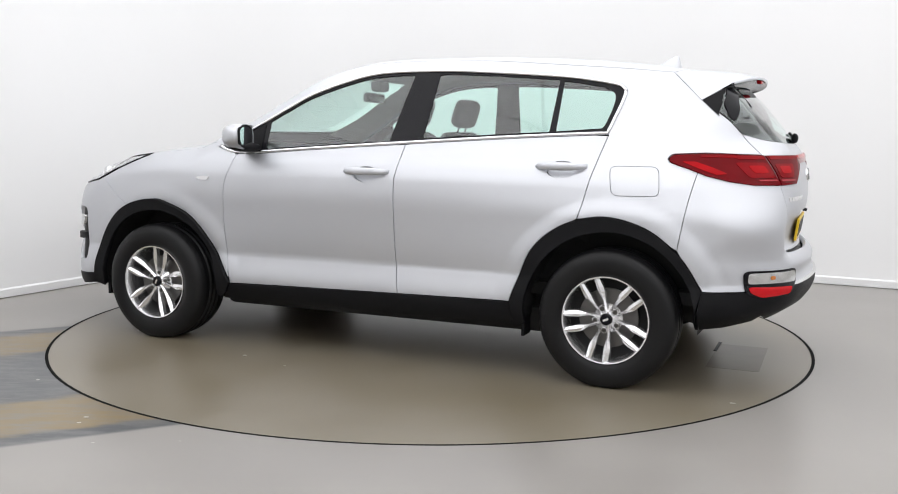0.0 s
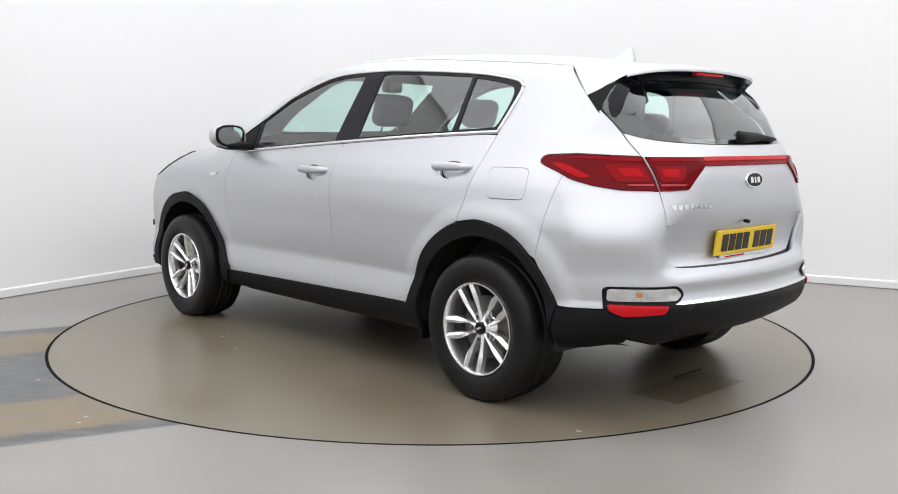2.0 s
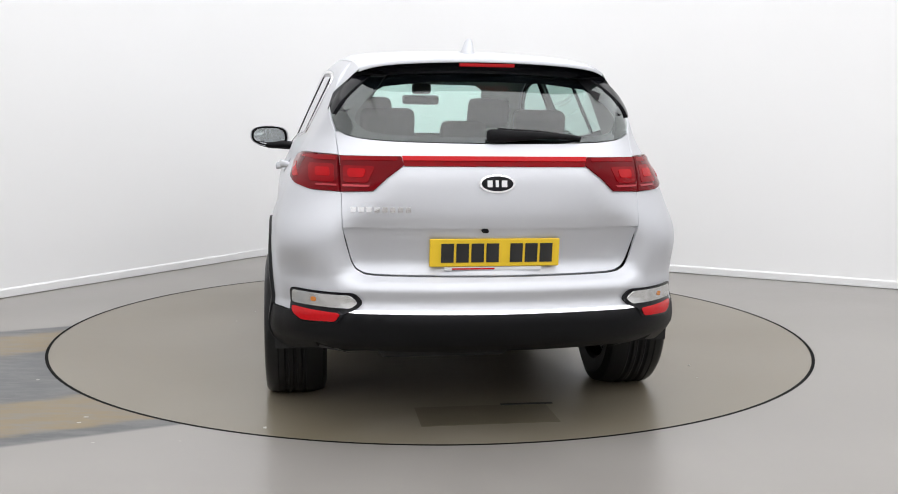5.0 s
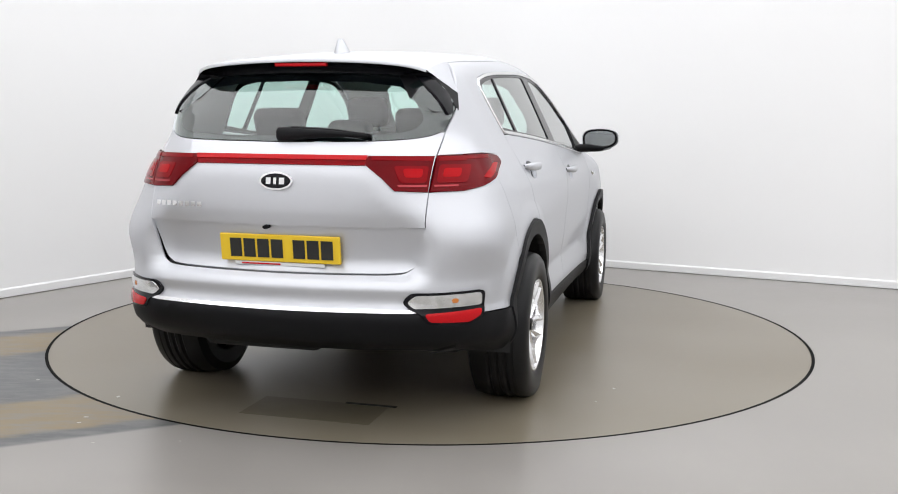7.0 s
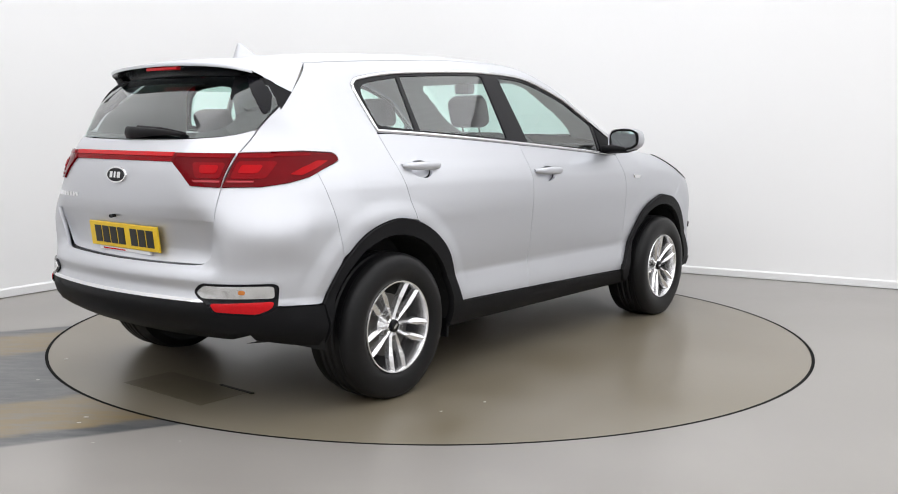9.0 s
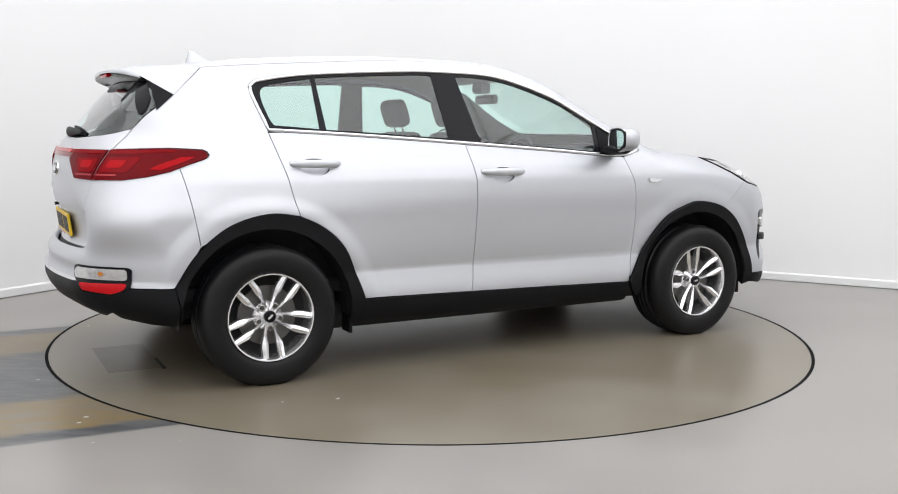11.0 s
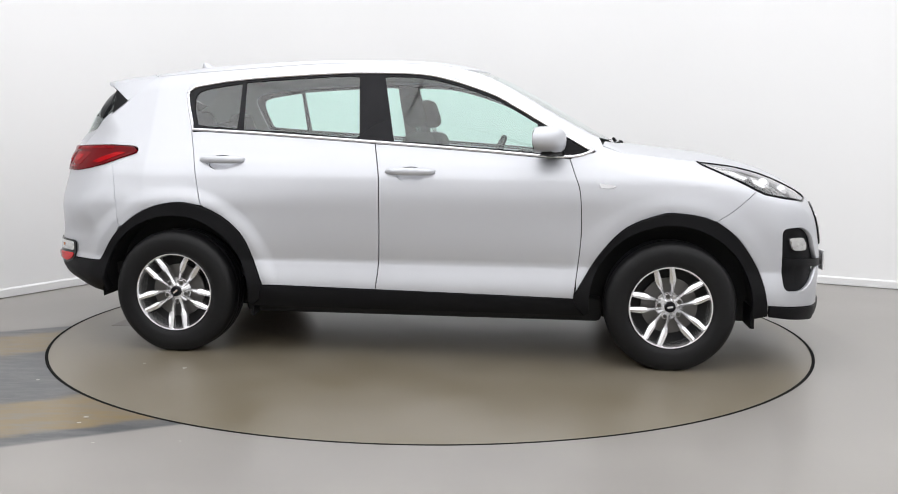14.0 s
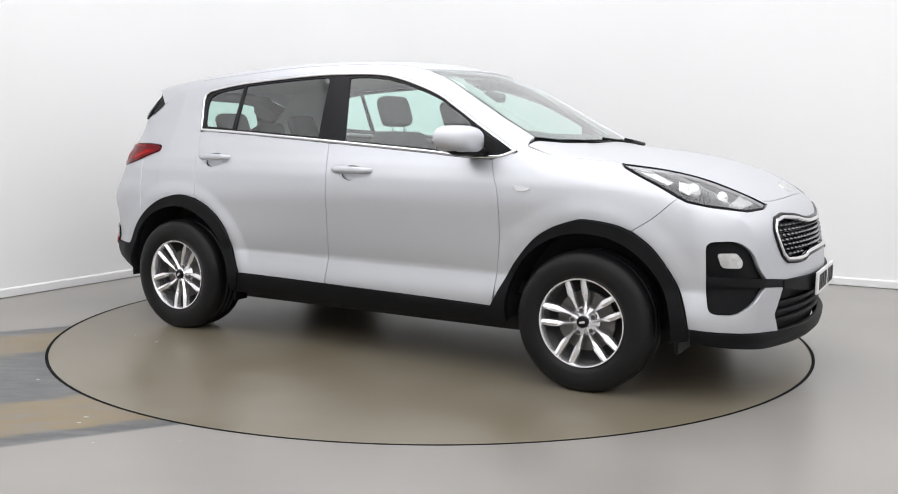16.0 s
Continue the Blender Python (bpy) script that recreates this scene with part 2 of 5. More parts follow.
def floor_material(name, turning):
    """Grey painted concrete with wear, faint scuffs and, outside the ring, worn bands of ochre and bare grey."""
    m = bpy.data.materials.new(name)
    m.use_nodes = True
    nt = m.node_tree
    b = nt.nodes["Principled BSDF"]
    tc = nt.nodes.new("ShaderNodeTexCoord")

    def noise_tex(scale, detail=4, rough=0.5, stretch=None):
        n = nt.nodes.new("ShaderNodeTexNoise")
        n.inputs["Scale"].default_value, n.inputs["Detail"].default_value, n.inputs["Roughness"].default_value = scale, detail, rough
        if stretch:
            mp = nt.nodes.new("ShaderNodeMapping")
            mp.inputs["Scale"].default_value = stretch
            mp.inputs["Rotation"].default_value = (0, 0, radians(-15))
            nt.links.new(tc.outputs["Object"], mp.inputs["Vector"])
            nt.links.new(mp.outputs[0], n.inputs["Vector"])
        else:
            nt.links.new(tc.outputs["Object"], n.inputs["Vector"])
        return n.outputs["Fac"]

    def ramp(src, stops):
        r = nt.nodes.new("ShaderNodeValToRGB")
        el = r.color_ramp.elements
        while len(el) < len(stops):
            el.new(0.5)
        for e, (p, c) in zip(el, stops):
            e.position, e.color = p, (*c, 1)
        nt.links.new(src, r.inputs[0])
        return r.outputs[0]

    def mix(f, a, c):
        n = nt.nodes.new("ShaderNodeMix")
        n.data_type = "RGBA"
        for k, s in ((0, f), (6, a), (7, c)):
            if isinstance(s, (float, tuple)):
                n.inputs[k].default_value = s
            else:
                nt.links.new(s, n.inputs[k])
        return n.outputs[2]

    dull, clean = ((0.158, 0.131, 0.084), (0.222, 0.196, 0.152)) if turning else ((0.252, 0.237, 0.218), (0.305, 0.289, 0.268))
    base = ramp(noise_tex(1.1, 5, 0.6), [(0.3, dull), (0.7, clean)])
    fine = ramp(noise_tex(240, 2), [(0.3, (0.94, 0.94, 0.94)), (0.7, (1.0, 1.0, 1.0))])
    mul = nt.nodes.new("ShaderNodeMix")
    mul.data_type, mul.blend_type = "RGBA", "MULTIPLY"
    mul.inputs[0].default_value = 1.0
    nt.links.new(base, mul.inputs[6])
    nt.links.new(fine, mul.inputs[7])
    col = mul.outputs[2]
    specks = ramp(noise_tex(26, 3, 0.7), [(0.74, (0, 0, 0)), (0.78, (1, 1, 1))])
    col = mix(specks, col, (0.27, 0.265, 0.255, 1))
    if not turning:
        def dot(v):
            n = nt.nodes.new("ShaderNodeVectorMath")
            n.operation = "DOT_PRODUCT"
            n.inputs[1].default_value = v
            nt.links.new(tc.outputs["Object"], n.inputs[0])
            return n.outputs["Value"]

        def math_node(op, p, q):
            n = nt.nodes.new("ShaderNodeMath")
            n.operation = op
            for k, s in ((0, p), (1, q)):
                if isinstance(s, float):
                    n.inputs[k].default_value = s
                else:
                    nt.links.new(s, n.inputs[k])
            return n.outputs[0]

        across = math_node("ADD", dot((-0.43, 0.90, 0)), math_node("MULTIPLY", math_node("SUBTRACT", noise_tex(3.5, 6, 0.65, (0.5, 2.0, 1)), 0.5), 0.22))
        pos = math_node("DIVIDE", math_node("ADD", across, 1.5), 2.6)
        ochre, slate = (0.190, 0.136, 0.058), (0.055, 0.059, 0.065)
        bands = ramp(pos, [(0.0, slate), (0.095, slate), (0.115, ochre), (0.285, ochre), (0.31, slate), (0.665, slate), (0.695, ochre), (0.865, ochre), (0.89, slate)])
        bands = mix(ramp(noise_tex(7, 6, 0.7, (0.6, 2.4, 1)), [(0.44, (0, 0, 0)), (0.62, (0.62, 0.62, 0.62))]), bands, (0.150, 0.147, 0.142, 1))
        edge = ramp(math_node("DIVIDE", math_node("ADD", dot((-0.43, 0.90, 0)), 1.5), 2.6), [(0.055, (0, 0, 0)), (0.066, (1, 1, 1)), (0.925, (1, 1, 1)), (0.936, (0, 0, 0))])
        west = ramp(dot((-0.9, -0.43, 0)), [(0.2, (0, 0, 0)), (0.25, (1, 1, 1))])
        col = mix(math_node("MULTIPLY", edge, west), col, bands)
    nt.links.new(col, b.inputs["Base Color"])
    b.inputs["Specular IOR Level"].default_value = 1.0 if turning else 0.75
    rr = nt.nodes.new("ShaderNodeMapRange")
    rr.inputs["To Min"].default_value, rr.inputs["To Max"].default_value = 0.24, 0.40
    nt.links.new(noise_tex(2.2, 5, 0.65), rr.inputs["Value"])
    nt.links.new(rr.outputs[0], b.inputs["Roughness"])
    bp = nt.nodes.new("ShaderNodeBump")
    bp.inputs["Strength"].default_value, bp.inputs["Distance"].default_value = 0.06, 0.004
    nt.links.new(noise_tex(9, 4), bp.inputs["Height"])
    nt.links.new(bp.outputs[0], b.inputs["Normal"])
    return m


FLOOR = floor_material("grey_floor_paint", False)
DISC = floor_material("grey_turntable_paint", True)


def floor_sheet():
    """The floor round the round pit of the turntable, with the pit's wall and bottom."""
    n = 160
    V, F = [], []
    corners = [C0 - ALONG_R * 0.1 - ALONG_L * 0.1, C1, C2, C3]
    for i in range(n):
        a = 2 * math.pi * i / n
        d = Vector((math.cos(a), math.sin(a), 0))
        inner = d * (RING + 0.005)
        best = 1e9
        for k in range(4):
            p, q = corners[k], corners[(k + 1) % 4]
            e = q - p
            den = d.x * e.y - d.y * e.x
            if abs(den) > 1e-9:
                s = (p.x * e.y - p.y * e.x) / den
                u = (p.x * d.y - p.y * d.x) / den
                if s > 0 and -1e-6 <= u <= 1 + 1e-6:
                    best = min(best, s)
        outer = d * best
        V += [inner, inner + (outer - inner) * 0.08, outer, Vector((inner.x, inner.y, -0.15)), Vector((0, 0, -0.15))]
    for i in range(n):
        j = (i + 1) % n
        for a, c in ((0, 1), (1, 2), (3, 0)):
            F.append((i * 5 + a, i * 5 + c, j * 5 + c, j * 5 + a))
        F.append((i * 5 + 4, i * 5 + 3, j * 5 + 3))
    return tagged(obj("floor", V, F, FLOOR), "grey painted concrete floor, slightly glossy and worn", "floor", kind="structure")


floor_sheet()


def turntable():
    bm = bmesh.new()
    n = 160
    prof = [(0.0, -0.001), (1.0, -0.001), (RING - 0.014, -0.001), (RING - 0.0095, -0.004), (RING - 0.0085, -0.12)]
    rings = [[bm.verts.new((r * math.cos(2 * math.pi * i / n), r * math.sin(2 * math.pi * i / n), z)) for i in range(n)] for r, z in prof[1:]]
    c = bm.verts.new((0, 0, prof[0][1]))
    for i in range(n):
        j = (i + 1) % n
        bm.faces.new((c, rings[0][i], rings[0][j]))
        for a, b in zip(rings, rings[1:]):
            bm.faces.new((a[i], b[i], b[j], a[j]))
    ob = part("turntable", bm, DISC, None, smooth=0)
    return tagged(ob, "round grey turntable set flush in the floor", "turntable")


TABLE = turntable()
# Black ring laid into the rim gap to paint its shade.
GAP_SHADE = material("rim_gap_black", (0.006, 0.006, 0.006), 0.8, grain=0.3, grain_size=80, spec=0.1)
bm = bmesh.new()
ring_in = [bm.verts.new(((RING - 0.0125) * math.cos(2 * math.pi * i / 160), (RING - 0.0125) * math.sin(2 * math.pi * i / 160), -0.0002)) for i in range(160)]
ring_out = [bm.verts.new(((RING + 0.004) * math.cos(2 * math.pi * i / 160), (RING + 0.004) * math.sin(2 * math.pi * i / 160), -0.0002)) for i in range(160)]
for i in range(160):
    j = (i + 1) % 160
    bm.faces.new((ring_in[i], ring_out[i], ring_out[j], ring_in[j]))
part("rim_gap_shade", bm, GAP_SHADE, TABLE, "thin black ring painting the shade in the rim gap", smooth=0)
COVER = material("dark_cover_plate", (0.120, 0.103, 0.070), 0.3, blotch=0.5, blotch_size=8, grain=0.2, grain_size=150)
bm = bmesh.new()
box(bm, -1.985, -1.715, -0.285, 0.310, -0.003, -0.0002)
cover = part("cover_plate", bm, COVER, TABLE, "dark worn cover plate", smooth=0)
bm = bmesh.new()
box(bm, -1.724, -1.706, -0.320, -0.08, -0.003, 0.003, 0.001, 1)
part("cover_edge", bm, INK, cover, "black edge strip", smooth=0)

CHIP = material("pale_paint_chip", (0.55, 0.54, 0.51), 0.6, blotch=0.3, blotch_size=60)


def chip(x, y, r, parent):
    """A flake of pale paint, an uneven thin slab."""
    n = 7
    ring = [(x + r * random.uniform(0.5, 1.2) * math.cos(2 * math.pi * i / n), y + 0.6 * r * random.uniform(0.5, 1.2) * math.sin(2 * math.pi * i / n)) for i in range(n)]
    V = [(p, q, -0.0015) for p, q in ring] + [(p, q, 0.0012) for p, q in ring]
    obj("paint_chip", V, [tuple(range(n, 2 * n))] + [(i, (i + 1) % n, n + (i + 1) % n, n + i) for i in range(n)], CHIP, parent)


FLOOR_OB = bpy.data.objects["floor"]
for x, y, r in ((-1.469, -1.899, 0.011), (-1.468, -1.977, 0.009), (-1.92, -1.31, 0.009), (-1.321, -2.227, 0.007), (-0.988, -2.203, 0.006)):
    chip(x, y, r, FLOOR_OB)
for x, y, r in ((0.615, 1.135, 0.012), (0.294, 1.233, 0.008), (-1.923, 0.949, 0.014), (-1.125, -1.222, 0.013), (-1.37, -1.162, 0.008)):
    chip(x, y, r, TABLE)
# ---- the car: one smooth body surface, cut into panels ----


def spl(xs, ys):
    """A monotone cubic curve through a few stations."""
    xs, ys = np.array(xs, float), np.array(ys, float)
    h, d = np.diff(xs), np.diff(ys) / np.diff(xs)
    m = np.zeros(len(xs))
    for i in range(1, len(xs) - 1):
        if d[i - 1] * d[i] > 0:
            w1, w2 = 2 * h[i] + h[i - 1], h[i] + 2 * h[i - 1]
            m[i] = (w1 + w2) / (w1 / d[i - 1] + w2 / d[i])
    m[0], m[-1] = d[0], d[-1]

    def f(x):
        x = np.asarray(x, float)
        i = np.clip(np.searchsorted(xs, x) - 1, 0, len(xs) - 2)
        t = np.clip((x - xs[i]) / h[i], -0.5, 1.5)
        return (2 * t ** 3 - 3 * t ** 2 + 1) * ys[i] + (t ** 3 - 2 * t ** 2 + t) * h[i] * m[i] + (-2 * t ** 3 + 3 * t ** 2) * ys[i + 1] + (t ** 3 - t ** 2) * h[i] * m[i + 1]

    return f


def step01(x, a, b):
    t = np.clip((x - a) / (b - a), 0, 1)
    return t * t * (3 - 2 * t)


SIDE_W = spl([0.18, 0.25, 0.32, 0.38, 0.500, 0.515, 0.527, 0.545, 0.62, 0.75, 0.88, 0.96, 1.03, 1.09, 1.15, 1.30, 1.45, 1.54, 1.66],
             [0.74, 0.840, 0.876, 0.8825, 0.8655, 0.8633, 0.8632, 0.8655, 0.8745, 0.886, 0.895, 0.890, 0.870, 0.842, 0.815, 0.748, 0.678, 0.635, 0.57])
REAR_IN = spl([0.5, 0.80, 0.92, 1.10, 1.33, 1.6], [0.006, 0.014, 0.036, 0.060, 0.076, 0.078])
TOP_Z = spl([-2.2, -1.65, -1.25, -0.9, -0.55, -0.2, 0.1, 0.35, 0.63, 0.81, 1.03, 1.10, 1.25, 1.5, 1.73, 1.95, 2.1, 2.25],
            [1.43, 1.543, 1.598, 1.623, 1.636, 1.635, 1.620, 1.566, 1.432, 1.330, 1.206, 1.174, 1.150, 1.122, 1.084, 1.030, 0.975, 0.86])
TOP_CROWN = spl([-2.2, -1.0, 0.0, 0.3, 0.7, 1.0, 1.3, 2.2], [0.05, 0.045, 0.042, 0.058, 0.070, 0.05, 0.04, 0.06])
REAR_X = spl([0.28, 0.34, 0.40, 0.46, 0.505, 0.53, 0.56, 0.60, 0.63, 0.66, 0.70, 0.83, 0.90, 1.0, 1.10, 1.16, 1.20, 1.33, 1.45, 1.60],
             [-2.00, -2.10, -2.19, -2.224, -2.232, -2.216, -2.208, -2.214, -2.200, -2.168, -2.150, -2.166, -2.174, -2.168, -2.148, -2.122, -2.09, -1.98, -1.875, -1.73])
CORNER_X = spl([0.28, 0.34, 0.40, 0.46, 0.505, 0.53, 0.58, 0.66, 0.75, 0.85, 1.0, 1.10, 1.16, 1.20, 1.33, 1.45, 1.60],
               [-2.00, -2.10, -2.19, -2.224, -2.232, -2.222, -2.218, -2.206, -2.192, -2.182, -2.168, -2.148, -2.122, -2.09, -1.98, -1.875, -1.73])
FRONT_X = spl([0.18, 0.22, 0.27, 0.35, 0.50, 0.65, 0.80, 0.88, 0.95, 1.02, 1.12],
              [2.08, 2.20, 2.24, 2.246, 2.250, 2.238, 2.215, 2.185, 2.12, 2.02, 1.75])


def fillet(a, b, r):
    return np.minimum(-r, np.maximum(a, b)) + np.hypot(np.maximum(a + r, 0), np.maximum(b + r, 0))


def field(P):
    """Signed distance, roughly, to the body's outer skin."""
    x, y, z = P[..., 0], np.abs(P[..., 1]), P[..., 2]
    w = SIDE_W(z) - REAR_IN(z) * step01(-x, 0.2, 1.7)
    w = w + 0.026 * np.exp(-((x - 1.33) / 0.42) ** 2) * step01(z, 0.5, 0.8) + (1 - step01(z, 0.5, 0.8)) * (0.030 * np.exp(-((x - 1.33) / 0.52) ** 2) + 0.022 * np.exp(-((x + 1.33) / 0.52) ** 2))
    w = w - 0.05 * step01(x, 1.15, 2.1) * step01(z, 0.7, 1.05)
    w = w + 0.012 * (1 - step01(np.hypot(x + 1.335, z - 0.335), 0.50, 0.585)) * step01(z, 0.3, 0.5)
    w = w + 0.006 * (1 - step01(np.hypot(x - 1.345, z - 0.335), 0.50, 0.585)) * step01(z, 0.3, 0.5)
    high_up = step01(z, 0.75, 1.0)
    w = w - 0.11 * np.maximum(0, -x - 1.52) * high_up - 0.08 * np.maximum(0, -x - 1.62) * (1 - high_up)
    g1 = (y - w) * 0.95
    g2 = (z - (TOP_Z(x) - TOP_CROWN(x) * (y / 0.7) ** 2)) * 0.92
    high = step01(z, 0.72, 1.0) * (1 - step01(z, 1.15, 1.35))
    edge = step01(y, 0.50, 0.66)
    g3 = REAR_X(z) * (1 - edge) + CORNER_X(z) * edge + (0.075 - 0.035 * high) * (y / 0.6) ** 2 - x
    g4 = x - FRONT_X(z) + 0.29 * y ** 2
    a = fillet(g1, g2, 0.075 + 0.02 * step01(x, 0.9, 1.4))
    a = fillet(a, g3, 0.20 + 0.17 * high - 0.10 * step01(z, 1.15, 1.35) + 0.09 * (1 - step01(z, 0.62, 0.80)))
    return fillet(a, g4, 0.17)


def normal(P):
    e = 0.002
    g = np.stack([field(P + np.eye(3)[k] * e) - field(P - np.eye(3)[k] * e) for k in range(3)], -1)
    return g / np.linalg.norm(g, axis=-1, keepdims=True)


AXIS_R, AXIS_F = -1.2, 1.2


def cast(chart, uv, off=0.0):
    """Points of the skin, moved out by off, that a chart's coordinates name."""
    uv = np.atleast_2d(np.array(uv, float))
    u, v, o, one = uv[:, 0], uv[:, 1], np.zeros(len(uv)), np.ones(len(uv))
    if chart == "side":
        a, d = np.c_[u, one * 1.2, v], np.c_[o, -one, o]
    elif chart == "top":
        a, d = np.c_[u, v, one * 1.95], np.c_[o, o, -one]
    elif chart == "rear":
        a, d = np.c_[-2.6 * one, u, v], np.c_[one, o, o]
    elif chart == "front":
        a, d = np.c_[2.6 * one, u, v], np.c_[-one, o, o]
    else:
        ax, sg = (AXIS_R, -1) if chart == "rcyl" else (AXIS_F, 1)
        dx, dy = sg * np.cos(u), np.sin(u)
        a, d = np.c_[ax + 1.5 * dx, 1.5 * dy, v], np.c_[-dx, -dy, o]
    steps = np.linspace(0, 1.25, 64)
    hitting = field(a[None] + d[None] * steps[:, None, None]) < off
    k = np.clip(np.argmax(hitting, 0), 1, 63)
    lo, hi = steps[k - 1], steps[k]
    for _ in range(15):
        m = (lo + hi) / 2
        ins = field(a + d * m[:, None]) < off
        hi, lo = np.where(ins, m, hi), np.where(ins, lo, m)
    return a + d * hi[:, None]


def P(chart, *pts):
    return cast(chart, pts)


def to(chart, pts):
    """The chart coordinates of points in space."""
    pts = np.atleast_2d(pts)
    if chart == "side":
        r = pts[:, [0, 2]]
    elif chart == "top":
        r = pts[:, [0, 1]]
    elif chart in ("rear", "front"):
        r = pts[:, [1, 2]]
    else:
        ax, sg = (AXIS_R, -1) if chart == "rcyl" else (AXIS_F, 1)
        r = np.c_[np.arctan2(pts[:, 1], sg * (pts[:, 0] - ax)), pts[:, 2]]
    return [tuple(q) for q in r]


def inside(p, poly):
    x, y = p[:, 0], p[:, 1]
    r = np.zeros(len(p), bool)
    q = np.array(poly)
    for (x0, y0), (x1, y1) in zip(q, np.roll(q, -1, 0)):
        c = (y0 > y) != (y1 > y)
        with np.errstate(divide="ignore", invalid="ignore"):
            r ^= c & (x < (x1 - x0) * (y - y0) / (y1 - y0 + 1e-30) + x0)
    return r


def densify(poly, step):
    out = []
    for a, b in zip(poly, poly[1:] + poly[:1]):
        a, b = np.array(a), np.array(b)
        d = np.linalg.norm(b - a)
        if d < 1e-5:
            continue
        for k in range(max(1, math.ceil(d / step))):
            out.append(a + (b - a) * k / max(1, math.ceil(d / step)))
    return np.array(out)


def shrink(poly, gap):
    a, b = poly - np.roll(poly, 1, 0), np.roll(poly, -1, 0) - poly
    a, b = a / np.linalg.norm(a, axis=1, keepdims=True), b / np.linalg.norm(b, axis=1, keepdims=True)
    n = np.c_[-(a + b)[:, 1], (a + b)[:, 0]]
    ln = np.linalg.norm(n, axis=1, keepdims=True)
    n = n / np.maximum(ln, 0.5)
    area = np.sum(poly[:, 0] * np.roll(poly[:, 1], -1) - np.roll(poly[:, 0], -1) * poly[:, 1])
    return poly + n * gap * (1 if area > 0 else -1)


def sheet(outline, chart, off=0.0, gap=0.003, step=0.035, depth=0.022, holes=()):
    """Verts, faces and normals of a curved panel with a turned-in edge."""
    loops = [shrink(densify([tuple(p) for p in outline], step * 0.7), gap)] + [shrink(densify([tuple(p) for p in h], step * 0.5), -gap * 0.6) for h in holes]
    allb = np.vstack(loops)
    lo, hi = loops[0].min(0), loops[0].max(0)
    gx, gy = np.meshgrid(np.arange(lo[0] + step / 2, hi[0], step), np.arange(lo[1] + step / 2, hi[1], step))
    g = np.c_[gx.ravel(), gy.ravel()]
    if len(g):
        keep = inside(g, loops[0])
        for h in loops[1:]:
            keep &= ~inside(g, h)
        g = g[keep]
        if len(g):
            dist = np.sqrt(((g[:, None] - allb[None]) ** 2).sum(-1)).min(1)
            g = g[dist > step * 0.45]
    pts = np.vstack([allb, g]) if len(g) else allb
    edges, k = [], 0
    for l in loops:
        edges += [(k + i, k + (i + 1) % len(l)) for i in range(len(l))]
        k += len(l)
    vs, _, fs, orig, _, _ = geometry.delaunay_2d_cdt([Vector(p) for p in pts], edges, [], 0, 1e-7)
    uv = np.array([tuple(v) for v in vs])
    cen = np.array([uv[list(f)].mean(0) for f in fs])
    ok = inside(cen, loops[0])
    for h in loops[1:]:
        ok &= ~inside(cen, h)
    F = [tuple(f) for f, q in zip(fs, ok) if q]
    V = cast(chart, uv, off)
    N = normal(V)
    vote = 0
    for f in F[:: max(1, len(F) // 40)]:
        t = V[list(f)]
        vote += np.sign(np.dot(np.cross(t[1] - t[0], t[2] - t[0]), N[f[0]]))
    if vote < 0:
        F = [f[::-1] for f in F]
    V, N = list(V), list(N)
    if depth:
        cnt = {}
        for f in F:
            for a, b in zip(f, f[1:] + f[:1]):
                cnt[(a, b)] = cnt.get((a, b), 0) + 1
        rim = [(a, b) for (a, b) in cnt if (b, a) not in cnt]
        for a, b in rim:
            e = V[b] - V[a]
            out = np.cross(e, N[a])
            out = out / (np.linalg.norm(out) + 1e-12)
            k = len(V)
            V += [V[a], V[b], V[b] - N[b] * depth, V[a] - N[a] * depth]
            N += [out * 0.8 + N[a] * 0.6, out * 0.8 + N[b] * 0.6, out, out]
            F.append((k + 1, k, k + 3, k + 2))
    return np.array(V), F, np.array(N)


def panel(name, parent, outline, chart, mat, label="", sides=(1,), **kw):
    """A body panel; sides (1, -1) makes the pair."""
    V, F, N = sheet(outline, chart, **kw)
    made = []
    for s in sides:
        if s < 0:
            V2, N2, F2 = V * (1, -1, 1), N * (1, -1, 1), [f[::-1] for f in F]
        else:
            V2, N2, F2 = V, N, F
        made.append(obj(name, V2, F2, mat, parent, label=label, normals=N2))
    return made


def mir(pts):
    """The whole closed outline from its half on y > 0, which runs from centre to centre."""
    pts = [tuple(p) for p in pts]
    return pts + [(-u, v) for u, v in reversed(pts) if abs(u) > 1e-6]


def mirt(pts):
    pts = [tuple(p) for p in pts]
    return pts + [(u, -v) for u, v in reversed(pts) if abs(v) > 1e-6]


BOTH = (1, -1)
CAR = new("car")
tagged(CAR, "silver metallic family car with black cladding on a turntable", "car")

# side outlines, x forward and z up
DLO_TOP = smooth([(-1.282, 1.211), (-1.343, 1.395), (-1.328, 1.448), (-1.258, 1.473), (-1.015, 1.508), (-0.564, 1.538), (-0.289, 1.545), (0.052, 1.530), (0.367, 1.438), (0.528, 1.356), (0.691, 1.261), (0.935, 1.124)])
DLO_BOT = smooth([(0.935, 1.124), (0.87, 1.097), (0.80, 1.087), (0.669, 1.089), (0.353, 1.113), (-0.264, 1.154), (-0.863, 1.191), (-1.282, 1.211)])
SEAM_REAR = smooth([(-1.284, 1.206), (-1.262, 1.13), (-1.227, 1.0), (-1.200, 0.88), (-1.179, 0.808)])
